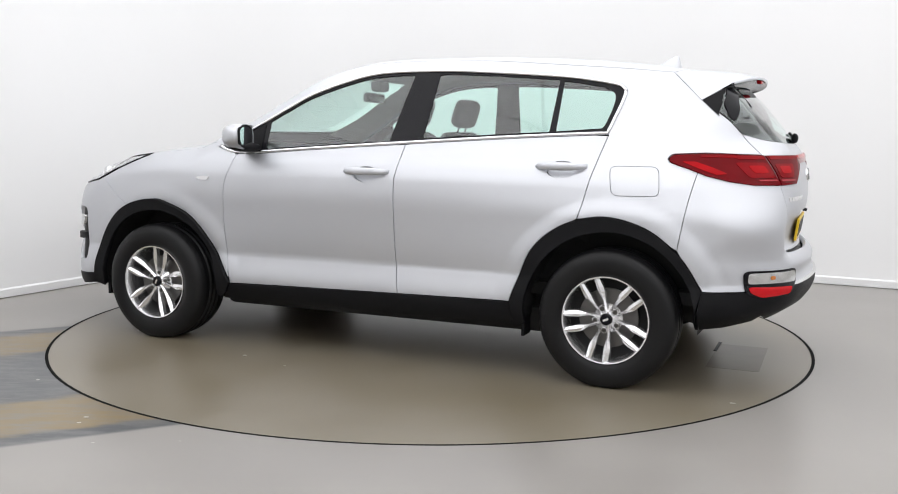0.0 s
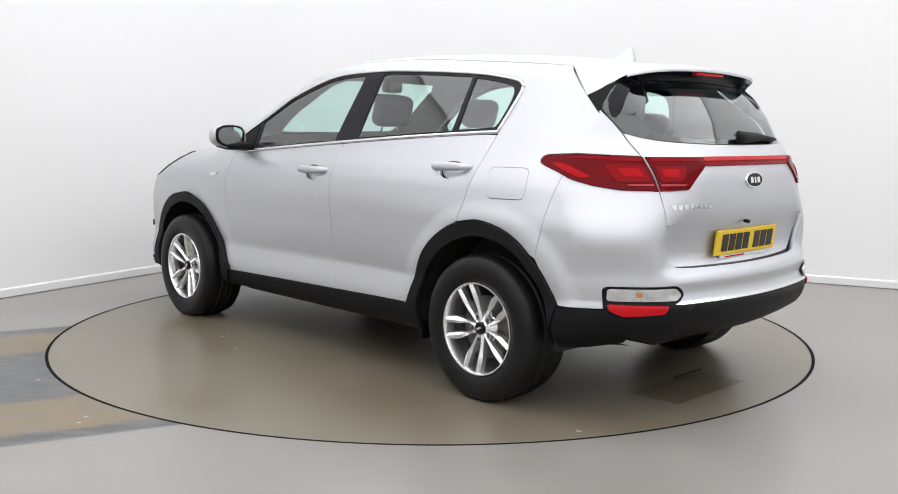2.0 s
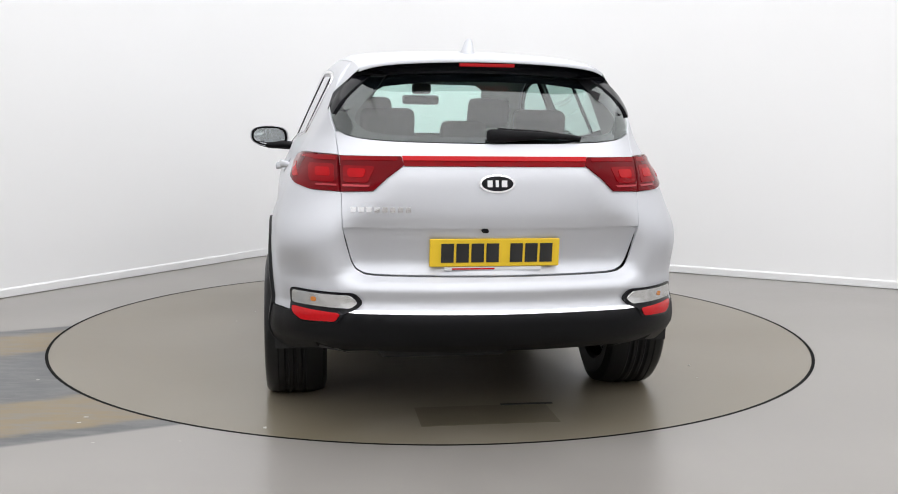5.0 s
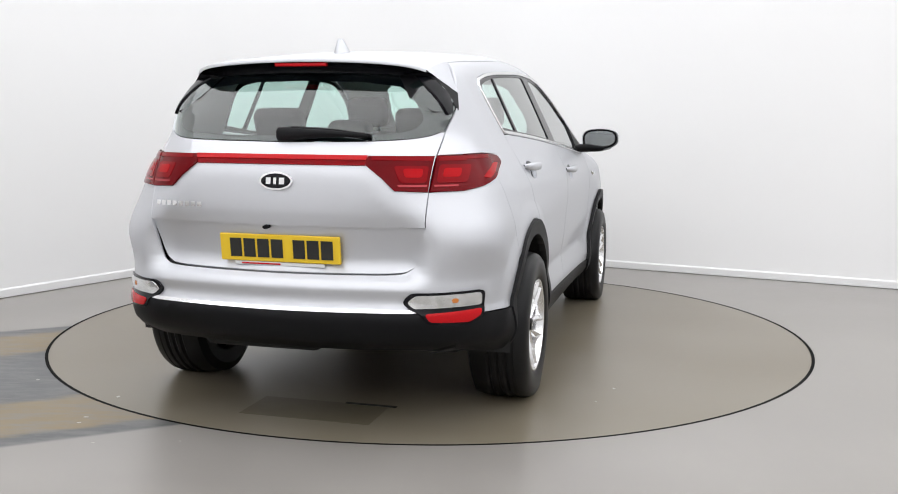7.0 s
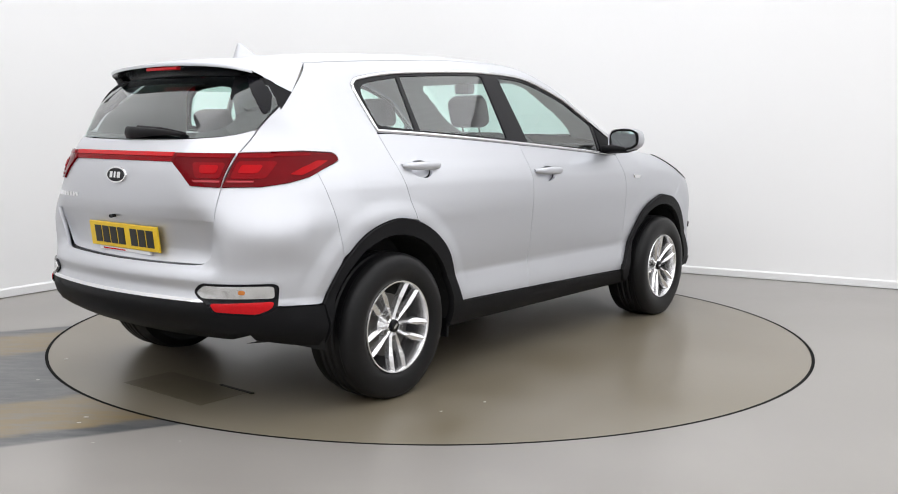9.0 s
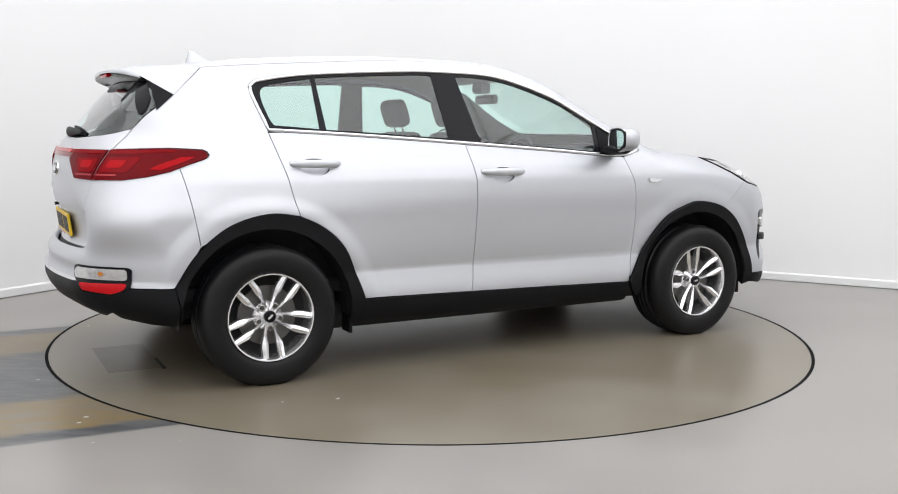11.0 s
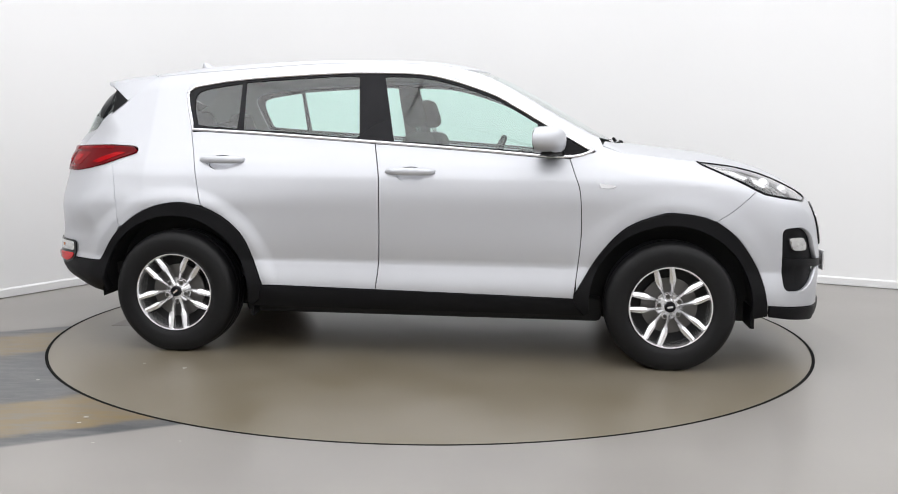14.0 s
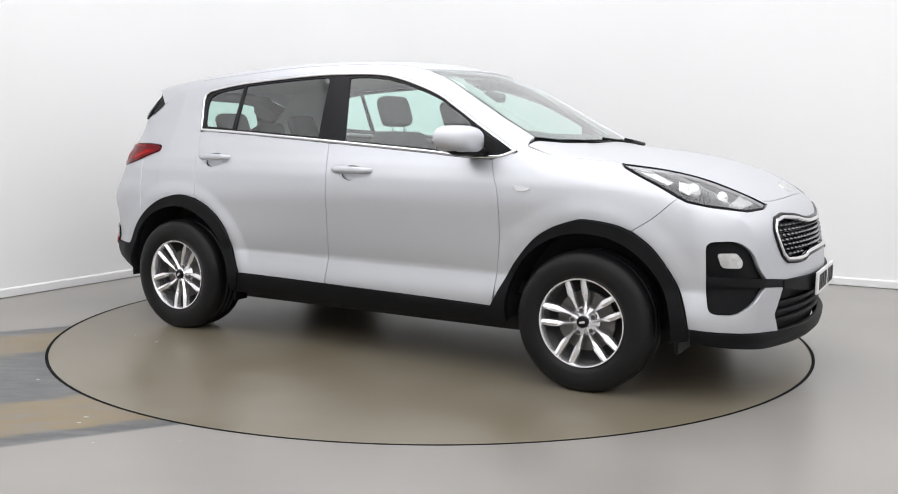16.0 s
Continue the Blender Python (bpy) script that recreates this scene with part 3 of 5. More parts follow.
SEAM_B = smooth([(-0.231, 1.150), (-0.203, 1.0), (-0.198, 0.915), (-0.199, 0.641), (-0.206, 0.48), (-0.219, 0.370)])
SEAM_FRONT = smooth([(0.806, 1.083), (0.835, 1.0), (0.861, 0.919), (0.872, 0.78), (0.870, 0.639), (0.840, 0.352)])
ARCH_R = smooth([(-1.775, 0.495), (-1.672, 0.650), (-1.526, 0.767), (-1.354, 0.820), (-1.210, 0.811), (-1.067, 0.752), (-0.952, 0.647), (-0.885, 0.497), (-0.843, 0.384)])
ARCH_F = smooth([(0.834, 0.356), (0.886, 0.453), (0.977, 0.603), (1.100, 0.734), (1.258, 0.803), (1.354, 0.815), (1.518, 0.787), (1.653, 0.702), (1.759, 0.558), (1.805, 0.446), (1.827, 0.346)])


def before(curve, x0, x1):
    return [p for p in curve if x0 <= p[0] <= x1]


EDGE_Y = spl([-1.6, -0.9, -0.2, 0.25, 0.5, 0.7, 0.97], [0.535, 0.562, 0.568, 0.568, 0.610, 0.638, 0.668])


def edge_y(x):
    """Half width of roof and windscreen where they meet the body side."""
    return float(EDGE_Y(x))


ROOF_EDGE = to("side", P("top", *[(x, edge_y(x)) for x in np.linspace(-1.5, 0.96, 26)]))
HOOD_SIDE = [(0.975, 0.795), (1.09, 0.795), (1.27, 0.788), (1.45, 0.765)]
HOOD_LAMP = [(1.45, 0.765), (1.61, 0.715), (1.78, 0.652), (1.93, 0.590), (2.045, 0.52)]
HOOD_NOSE = [(2.045, 0.52), (2.075, 0.40), (2.098, 0.22), (2.105, 0.0)]
HOOD_SIDE_S = to("side", P("top", *HOOD_SIDE))
LAMP_LOW = to("side", P("side", (1.475, 1.060), (1.56, 1.022), (1.656, 0.980), (1.794, 0.912), (1.889, 0.893)))
SEAM_BUMPER_F = smooth([(1.752, 0.931), (1.646, 0.836), (1.555, 0.775)], 8)
SEAM_BUMPER_R = smooth([(-1.722, 1.042), (-1.687, 0.881), (-1.655, 0.68)], 8)
GATE_EDGE = smooth([(0.607, 1.122), (0.612, 1.17), (0.618, 1.215), (0.632, 1.265), (0.638, 1.302), (0.628, 1.337), (0.614, 1.378)], 3)
SEAM_ROOF = smooth([(-1.625, 0.0), (-1.618, 0.3), (-1.59, 0.48), (-1.555, 0.532)], 4)

# doors
HANDLE_F = rounded([(-0.165, 1.030), (0.102, 1.024), (0.098, 0.985), (-0.10, 0.985), (-0.168, 1.002)], 0.02)
HANDLE_R = rounded([(-1.205, 1.072), (-0.950, 1.072), (-0.955, 1.036), (-1.14, 1.036), (-1.207, 1.050)], 0.02)


def cup(cx, cz, w=0.062, h=0.034):
    return [(cx + w * math.cos(a), cz + h * math.sin(a)) for a in np.linspace(0, 2 * math.pi, 28, endpoint=False)]


CUP_F, CUP_R = cup(-0.03, 0.992, 0.075, 0.040), cup(-1.08, 1.040, 0.075, 0.040)
front_door = panel("front_door", CAR, SEAM_B + list(reversed(SEAM_FRONT)) + [(0.80, 1.083)] + before(DLO_BOT, -0.231, 0.79), "side", SILVER, sides=BOTH, holes=[CUP_F], step=0.014)
rear_door = panel("rear_door", CAR, list(reversed(SEAM_B)) + list(reversed(before(list(reversed(DLO_BOT)), -1.27, -0.24))) [::1] + SEAM_REAR + before(ARCH_R, -1.175, -0.84) + [(-0.843, 0.381)], "side", SILVER, sides=BOTH, holes=[CUP_R], step=0.014)
for doors, c in ((front_door, CUP_F), (rear_door, CUP_R)):
    V, F, N = sheet(c, "side", off=-0.026, gap=-0.004, step=0.02, depth=0)
    for d, s in zip(doors, BOTH):
        obj("handle_recess", V * (1, s, 1), F if s > 0 else [f[::-1] for f in F], SILVER, d, normals=N * (1, s, 1))

# body side: pillar, roof rail and rear quarter in one pressing
FLAP = rounded([(-1.561, 0.925), (-1.335, 0.922), (-1.312, 1.062), (-1.545, 1.062)], 0.035)
quarter = (list(DLO_TOP[::-1]) + SEAM_REAR + before(list(reversed(ARCH_R)), -1.65, -1.19) + list(reversed(SEAM_BUMPER_R))
           + [(-1.69, 1.052), (-1.602, 1.080), (-1.586, 1.087), (-1.580, 1.100), (-1.587, 1.114), (-1.606, 1.123), (-1.75, 1.130)]
           + to("side", P("rear", *GATE_EDGE)) + [(-1.70, 1.382)] + to("side", P("top", (-1.555, 0.532))) + ROOF_EDGE + [(0.985, 1.130)])
panel("body_side", CAR, quarter, "side", SILVER, holes=[FLAP], gap=0.002, step=0.022)
panel("body_side", CAR, quarter, "side", SILVER, sides=(-1,), gap=0.002, step=0.022)
panel("fuel_flap", CAR, FLAP, "side", SILVER, gap=0.002)
panel("inner_trim", CAR, quarter, "side", LINER, sides=BOTH, off=-0.028, depth=0)

fender = (list(reversed(SEAM_FRONT[:-2])) + [(0.82, 1.088), (0.93, 1.118)] + HOOD_SIDE_S + LAMP_LOW[:3] + SEAM_BUMPER_F + before(list(reversed(ARCH_F)), 0.845, 1.55))
panel("front_wing", CAR, fender, "side", SILVER, sides=BOTH, gap=0.0018, step=0.022)

# windows
GL_F = [(-0.130, 1.166)] + [(x, z + 0.024) for x, z in before(list(reversed(DLO_BOT)), -0.1, 0.61)] + [(0.625, 1.115), (0.632, 1.264)] + [(x - 0.002, z - 0.030) for x, z in before(list(reversed(DLO_TOP)), -0.19, 0.63)] + [(-0.205, 1.512)]
GL_R = [(-0.985, 1.222)] + [(x, z + 0.026) for x, z in before(list(reversed(DLO_BOT)), -0.97, -0.33)] + [(-0.322, 1.186), (-0.352, 1.512)] + [(x, z - 0.028) for x, z in before(list(reversed(DLO_TOP)), -0.99, -0.37)] + [(-1.0, 1.482)]
GL_Q = smooth([(-1.025, 1.476), (-1.15, 1.457), (-1.245, 1.438), (-1.285, 1.41), (-1.288, 1.36), (-1.262, 1.27), (-1.245, 1.242)]) + [(-1.02, 1.226)]
panel("window_frame", CAR, DLO_TOP + DLO_BOT[1:-1], "side", GLOSSBLACK, sides=BOTH, off=-0.004, holes=[GL_F, GL_R, GL_Q], depth=0.012)
for nm, g in (("front_window", GL_F), ("rear_window", GL_R), ("quarter_window", GL_Q)):
    panel(nm, CAR, g, "side", GLASS, "green-tinted side window glass", sides=BOTH, off=-0.009, gap=-0.002, depth=0)
SAIL = [(0.650, 1.104), (0.800, 1.100), (0.865, 1.108), (0.900, 1.126), (0.655, 1.255)]
panel("mirror_sail", CAR, SAIL, "side", BLACK, sides=BOTH, off=0.001, depth=0.008)


def strip(name, curve, chart, w, off, mat, sides=BOTH, closed=False, parent=None):
    """A thin half-round bright strip on the skin."""
    pts = cast(chart, curve, off)
    V, F = tube(pts, w, 6, closed)
    for s in sides:
        obj(name, [(v.x, v.y * s, v.z) for v in map(Vector, V)], F if s > 0 else [f[::-1] for f in F], mat, parent or CAR, smooth=True)


strip("chrome_strip", shrink(np.array(DLO_TOP[2:] + DLO_BOT[1:] + [DLO_TOP[1]]), 0.0075), "side", 0.0095, -0.001, CHROME, closed=True)

# cladding


def arc(cx, cz, r, a0, a1, n=22):
    return [(cx + r * math.cos(radians(a)), cz + r * math.sin(radians(a))) for a in np.linspace(a0, a1, n)]


WHEEL_Z = 0.335
panel("rear_arch_trim", CAR, ARCH_R + [(-0.86, 0.30), (-0.90, 0.262)] + arc(-1.335, WHEEL_Z, 0.415, -8, 184) + [(-1.752, 0.40)], "side", BLACK, sides=BOTH, off=0.013, depth=0.035, step=0.025)
panel("front_arch_trim", CAR, ARCH_F + [(1.83, 0.29), (1.757, 0.27)] + arc(1.335, WHEEL_Z, 0.415, -4, 188) + [(0.90, 0.262), (0.86, 0.30)], "side", BLACK, sides=BOTH, off=0.020, depth=0.035, step=0.025)
panel("sill_trim", CAR, [(-0.846, 0.380), (-0.02, 0.369), (0.838, 0.350), (0.862, 0.298), (0.90, 0.258), (0.0, 0.256), (-0.91, 0.258), (-0.862, 0.30)], "side", BLACK, sides=BOTH, off=0.008, depth=0.03, step=0.03)

# door handles, badges


def handle(parent, x0, x1, zc, s):
    n, V, F = 14, [], []
    bases = cast("side", [(x0 + (x1 - x0) * i / n, zc) for i in range(n + 1)])[:, 1]
    for i in range(n + 1):
        t = i / n
        x = x0 + (x1 - x0) * t
        base = float(bases[i])
        bow = 0.036 * (1 - (2 * t - 1) ** 6) + 0.004
        hz = 0.011 + 0.010 * (1 - abs(2 * t - 1) ** 3)
        for q in range(10):
            a = 2 * math.pi * q / 10
            V.append((x, (base + bow - 0.009 + 0.011 * math.cos(a)) * s, zc + hz * math.sin(a)))
    for i in range(n):
        for q in range(10):
            f = (i * 10 + q, i * 10 + (q + 1) % 10, i * 10 + 10 + (q + 1) % 10, i * 10 + 10 + q)
            F.append(f if s < 0 else f[::-1])
    F += [tuple(range(10)), tuple(n * 10 + q for q in range(10))]
    obj("door_handle", V, F, SILVER, parent, smooth=True)


for i, s in enumerate(BOTH):
    handle(front_door[i], -0.166, 0.103, 1.008, s)
    handle(rear_door[i], -1.205, -0.949, 1.056, s)
# Chrome teardrop trim on the front wing; it is no lamp.
bad = rounded([(0.955, 0.962), (1.048, 0.950), (1.02, 0.936), (0.965, 0.936)], 0.012)
panel("wing_trim", CAR, bad, "side", CHROME, "small chrome teardrop trim on the wing", sides=BOTH, off=0.008, gap=0, depth=0.010, step=0.015)

# top panels
ROOF = [(x, edge_y(x)) for x in np.linspace(-1.5, 0.24, 20)] + [(0.295, 0.4), (0.325, 0.2), (0.335, 0.0)]
panel("roof", CAR, mirt(SEAM_ROOF + ROOF), "top", SILVER, step=0.05)
panel("headliner", CAR, mirt(SEAM_ROOF + ROOF), "top", LINER, off=-0.045, depth=0, step=0.08)
SCREEN = [(0.343, 0.0), (0.333, 0.2), (0.303, 0.4), (0.25, edge_y(0.25) - 0.006)] + [(x, edge_y(x) - 0.006) for x in np.linspace(0.32, 0.95, 10)] + [(1.015, 0.5), (1.055, 0.25), (1.065, 0.0)]
panel("windscreen", CAR, mirt(SCREEN), "top", GLASS, "large clear windscreen", off=-0.005, depth=0, step=0.05, gap=0.001)
border_in = [(0.375, 0.0), (0.365, 0.2), (0.335, 0.4), (0.305, edge_y(0.30) - 0.035)] + [(x, edge_y(x) - 0.032) for x in np.linspace(0.36, 0.89, 9)] + [(0.96, 0.45), (0.995, 0.25), (1.005, 0.0)]
panel("windscreen_border", CAR, mirt(SCREEN), "top", GLOSSBLACK, off=-0.008, depth=0, step=0.03, holes=[mirt(border_in)], gap=0.001)
panel("cowl", CAR, mirt([(1.0, 0.0), (0.99, 0.25), (0.95, 0.5), (0.90, 0.68), (0.99, 0.77), (1.13, 0.5), (1.17, 0.0)]), "top", BLACK, off=-0.02, depth=0)
HOOD = [(1.110, 0.0), (1.10, 0.25), (1.06, 0.5), (0.99, 0.70)] + HOOD_SIDE + HOOD_LAMP[1:] + HOOD_NOSE[1:]
panel("bonnet", CAR, mirt(smooth(HOOD[:4], 4) + smooth(HOOD[4:8], 4) + smooth(HOOD_LAMP, 4) + smooth(HOOD_NOSE, 4)[1:]), "top", SILVER, step=0.045)

# Black bar sunk under the bonnet seam, standing in for the gap's shade.
strip("bonnet_gap_shade", smooth(HOOD_SIDE, 5), "top", 0.008, -0.0095, BLACK)

# front end
lamp3d = np.vstack([P("top", *smooth(HOOD_LAMP, 4)), P("front", (0.50, 0.895), (0.56, 0.876), (0.70, 0.870)), P("side", *LAMP_LOW[::-1])])
HEAD = to("fcyl", lamp3d)
headlamp = panel("headlamp", CAR, HEAD, "fcyl", glass("clear_headlamp_lens", (0.96, 0.96, 0.97)), "clear headlamp lens over dark housing", sides=BOTH, off=0.002, depth=0.0, step=0.03)
for hl, s in zip(headlamp, BOTH):
    V, F, N = sheet(HEAD, "fcyl", off=-0.035, gap=0.0, step=0.03, depth=0)
    obj("lamp_housing", V * (1, s, 1), F if s > 0 else [f[::-1] for f in F], GLOSSBLACK, hl, normals=N * (1, s, 1))
    V, F = tube(cast("fcyl", shrink(densify(HEAD, 0.02), 0.006), 0.001), 0.0045, 6, True)
    obj("lamp_bezel", [(v.x, v.y * s, v.z) for v in map(Vector, V)], F if s > 0 else [f[::-1] for f in F], GLOSSBLACK, hl, smooth=True)
    for (px, pz, pr) in ((1.825, 0.955, 0.050), (1.935, 0.925, 0.043)):
        c = P("side", (px, pz))[0]
        bm = bmesh.new()
        bmesh.ops.create_uvsphere(bm, u_segments=18, v_segments=10, radius=pr, matrix=Matrix.Translation((c[0] - 0.030, (c[1] - 0.034) * s, c[2] - 0.004)) @ Matrix.Diagonal((0.7, 0.7, 0.9, 1)))
        part("projector", bm, CHROME, hl)
    for poly in ([(1.53, 1.052), (1.60, 1.046), (1.72, 0.995), (1.70, 0.985)], [(1.74, 1.000), (1.80, 0.985), (1.80, 0.945), (1.75, 0.965)], [(1.97, 0.945), (2.03, 0.90), (2.0, 0.885), (1.96, 0.905)]):
        V, F, N = sheet(to("fcyl", P("side", *poly)), "fcyl", off=-0.012, gap=0.0, step=0.03, depth=0.01)
        obj("reflector", V * (1, s, 1), F if s > 0 else [f[::-1] for f in F], CLEARLENS, hl, normals=N * (1, s, 1))

front_low = P("front", (0.56, 0.318), (0.600, 0.40), (0.535, 0.535), (0.0, 0.535))
fb = np.vstack([P("top", *reversed(smooth(HOOD_NOSE, 4)[:-1])), P("front", (0.50, 0.895), (0.56, 0.876), (0.70, 0.870)), P("side", *LAMP_LOW[:2:-1]), P("side", *SEAM_BUMPER_F),
                P("side", *before(ARCH_F, 1.57, 1.9)), P("side", (1.95, 0.338)), P("front", (0.72, 0.328)), front_low])
fbh = [(0.0, float(P("top", (2.105, 0.0))[0, 2]))] + to("fcyl", fb)
FOG = rounded(to("fcyl", np.vstack([P("side", (1.885, 0.742), (2.005, 0.748)), P("front", (0.750, 0.700), (0.715, 0.610), (0.665, 0.560), (0.745, 0.465)), P("side", (2.018, 0.415), (1.910, 0.420))])), 0.035)
GRILLE_H = smooth([(0.0, 0.800), (0.12, 0.800), (0.22, 0.810), (0.30, 0.824), (0.45, 0.836)], 3) + smooth([(0.53, 0.822), (0.565, 0.785), (0.56, 0.735), (0.53, 0.675)], 3) + smooth([(0.49, 0.646), (0.40, 0.640), (0.30, 0.643), (0.22, 0.662), (0.0, 0.668)], 3)
GRILLE = to("fcyl", P("front", *mir(GRILLE_H)))
panel("front_bumper", CAR, mir(fbh), "fcyl", SILVER, step=0.025, gap=0.0015, holes=[FOG, [(-u, v) for u, v in FOG[::-1]], GRILLE])
fogs = panel("fog_surround", CAR, FOG, "fcyl", BLACK, sides=BOTH, off=-0.03, gap=-0.004, depth=0, step=0.025)
for fo, s in zip(fogs, BOTH):
    q = rounded(to("fcyl", P("side", (1.935, 0.692), (2.010, 0.694), (2.034, 0.655), (2.030, 0.626), (1.955, 0.628))), 0.016)
    V, F, N = sheet(q, "fcyl", off=-0.004, gap=0, step=0.02, depth=0.02)
    obj("fog_lamp", V * (1, s, 1), F if s > 0 else [f[::-1] for f in F], CLEARLENS, fo, normals=N * (1, s, 1))
    q = to("fcyl", np.vstack([P("side", (1.895, 0.588)), P("front", (0.70, 0.575), (0.53, 0.556), (0.53, 0.520), (0.70, 0.535)), P("side", (1.895, 0.552))]))
    V, F, N = sheet(q, "fcyl", off=0.006, gap=0, step=0.02, depth=0.03)
    obj("fog_bar", V * (1, s, 1), F if s > 0 else [f[::-1] for f in F], BLACK, fo, normals=N * (1, s, 1))
grille = panel("grille", CAR, GRILLE, "fcyl", GLOSSBLACK, "black mesh grille in a bright frame", off=-0.045, gap=-0.01, depth=0, step=0.04)[0]
gp = cast("fcyl", densify(GRILLE, 0.02), 0.001)
V, F = tube(gp, 0.011, 6, True)
obj("grille_frame", V, F, CHROME, grille, smooth=True)
V, F = tube(cast("fcyl", shrink(densify(GRILLE, 0.02), -0.013), 0.0), 0.009, 6, True)
obj("grille_surround", V, F, GLOSSBLACK, grille, smooth=True)
mesh_pts = [(y, z) for r, z in enumerate(np.arange(0.665, 0.84, 0.022)) for y in np.arange(-0.5625 + 0.0225 * (r % 2), 0.565, 0.045)]
gpoly = mir(GRILLE_H)
mp = np.array(mesh_pts)
mp = mp[inside(mp, shrink(densify(gpoly, 0.02), 0.012))]
gv = cast("front", mp, -0.018)
tooth = bpy.data.meshes.new("grille_tooth")
tooth.from_pydata([(0, -0.017, 0), (0, 0, 0.008), (0, 0.017, 0), (0, 0, -0.008), (0.012, -0.006, 0.001), (0.012, 0.006, 0.001), (-0.03, -0.017, 0), (-0.03, 0, 0.008), (-0.03, 0.017, 0), (-0.03, 0, -0.008)], [],
                  [(0, 1, 4), (1, 5, 4), (1, 2, 5), (2, 3, 5), (3, 4, 5), (3, 0, 4), (1, 0, 6, 7), (2, 1, 7, 8), (3, 2, 8, 9), (0, 3, 9, 6)])
tooth.materials.append(material("dark_chrome_mesh", (0.16, 0.16, 0.165), 0.25, metal=0.9))
for p in gv:
    t = new("grille_tooth", tooth)
    t.parent, t.location = grille, tuple(p)
# lower intake, plate bar and chin
panel("lower_intake", CAR, mir(to("fcyl", P("front", (0.0, 0.545), (0.545, 0.545), (0.61, 0.40), (0.57, 0.31), (0.0, 0.29)))), "fcyl", BLACK, off=-0.045, gap=-0.004, depth=0)
for k, z in enumerate((0.36, 0.40, 0.44)):
    w = 0.565 - 0.01 * k
    panel("intake_slat", CAR, mir(to("fcyl", P("front", (0.0, z + 0.009), (w / 2, z + 0.009), (w, z + 0.009), (w, z - 0.006), (w / 2, z - 0.006), (0.0, z - 0.006)))), "fcyl", BLACK, off=-0.018, gap=0, depth=0.025)
panel("plate_bar", CAR, mir(to("fcyl", P("front", (0.0, 0.552), (0.28, 0.552), (0.55, 0.556), (0.55, 0.520), (0.28, 0.475), (0.0, 0.470)))), "fcyl", BLACK, off=0.012, gap=0, depth=0.05)
chin = [(0.0, 0.318)] + to("fcyl", np.vstack([P("front", (0.3, 0.316), (0.58, 0.318), (0.70, 0.322)), P("side", (1.95, 0.332), (1.832, 0.342), (1.832, 0.285), (1.95, 0.268)), P("front", (0.65, 0.245), (0.35, 0.235))])) + [(0.0, 0.235)]
panel("chin_spoiler", CAR, mir(chin), "fcyl", BLACK, off=0.008, gap=0, depth=0.03)

# rear end
GLASS_LOW = smooth([(0.0, 1.170), (0.3, 1.174), (0.47, 1.182), (0.56, 1.196), (0.613, 1.218)], 5)
GLASS_H = GLASS_LOW + smooth([(0.628, 1.262), (0.634, 1.300), (0.622, 1.340), (0.57, 1.412), (0.50, 1.462)], 4) + [(0.3, 1.482), (0.0, 1.488)]
GATE_LOW = smooth([(0.0, 0.652), (0.30, 0.654), (0.48, 0.658), (0.530, 0.672), (0.556, 0.70), (0.578, 0.77), (0.597, 0.842)], 4)
GATE_UP = smooth([(0.597, 0.842), (0.600, 0.98), (0.607, 1.122), (0.612, 1.17), (0.617, 1.214)], 4)
GATE = GATE_LOW + GATE_UP[1:]
tailgate = panel("tailgate", CAR, mir([(0.0, 0.840), (0.3, 0.840)] + GATE_UP + GLASS_LOW[::-1][1:]), "rear", SILVER, "silver tailgate with wrap-around window", step=0.025, gap=0.002, depth=0.03)[0]
V, F, N = sheet(mir(GATE_LOW + [(0.3, 0.845), (0.0, 0.845)]), "rear", off=-0.018, step=0.025, gap=0.002)
V[:, 0] += 0.045 * (0.845 - V[:, 2])
obj("gate_recess", V, F, SILVER, tailgate, normals=N)
panel("tailgate_glass", CAR, mir(GLASS_H), "rear", GLASS, "tinted rear window with black border", off=-0.004, gap=0.002, depth=0)
GLASS_IN = smooth([(0.0, 1.195), (0.25, 1.197), (0.45, 1.208), (0.52, 1.235), (0.535, 1.28), (0.47, 1.36), (0.42, 1.395)], 4) + [(0.25, 1.415), (0.0, 1.42)]
panel("glass_border", CAR, mir(GLASS_H), "rear", GLOSSBLACK, off=-0.008, gap=0.002, depth=0, holes=[mir(GLASS_IN)])
panel("spoiler_wing", CAR, smooth([(0.634, 1.290), (0.634, 1.305), (0.624, 1.337), (0.600, 1.380), (0.52, 1.455)], 4) + smooth([(0.44, 1.466), (0.53, 1.395), (0.59, 1.335), (0.624, 1.283)], 4), "rear", GLOSSBLACK, "gloss black wing beside the rear window", sides=BOTH, off=0.006, gap=0.001, depth=0.02, step=0.02)
panel("gate_trim", CAR, mir([(0.0, 0.62), (0.55, 0.62), (0.58, 1.12), (0.56, 1.18), (0.3, 1.165), (0.0, 1.16)]), "rear", TRIM, off=-0.05, depth=0)
rb_side = SEAM_BUMPER_R[::-1]
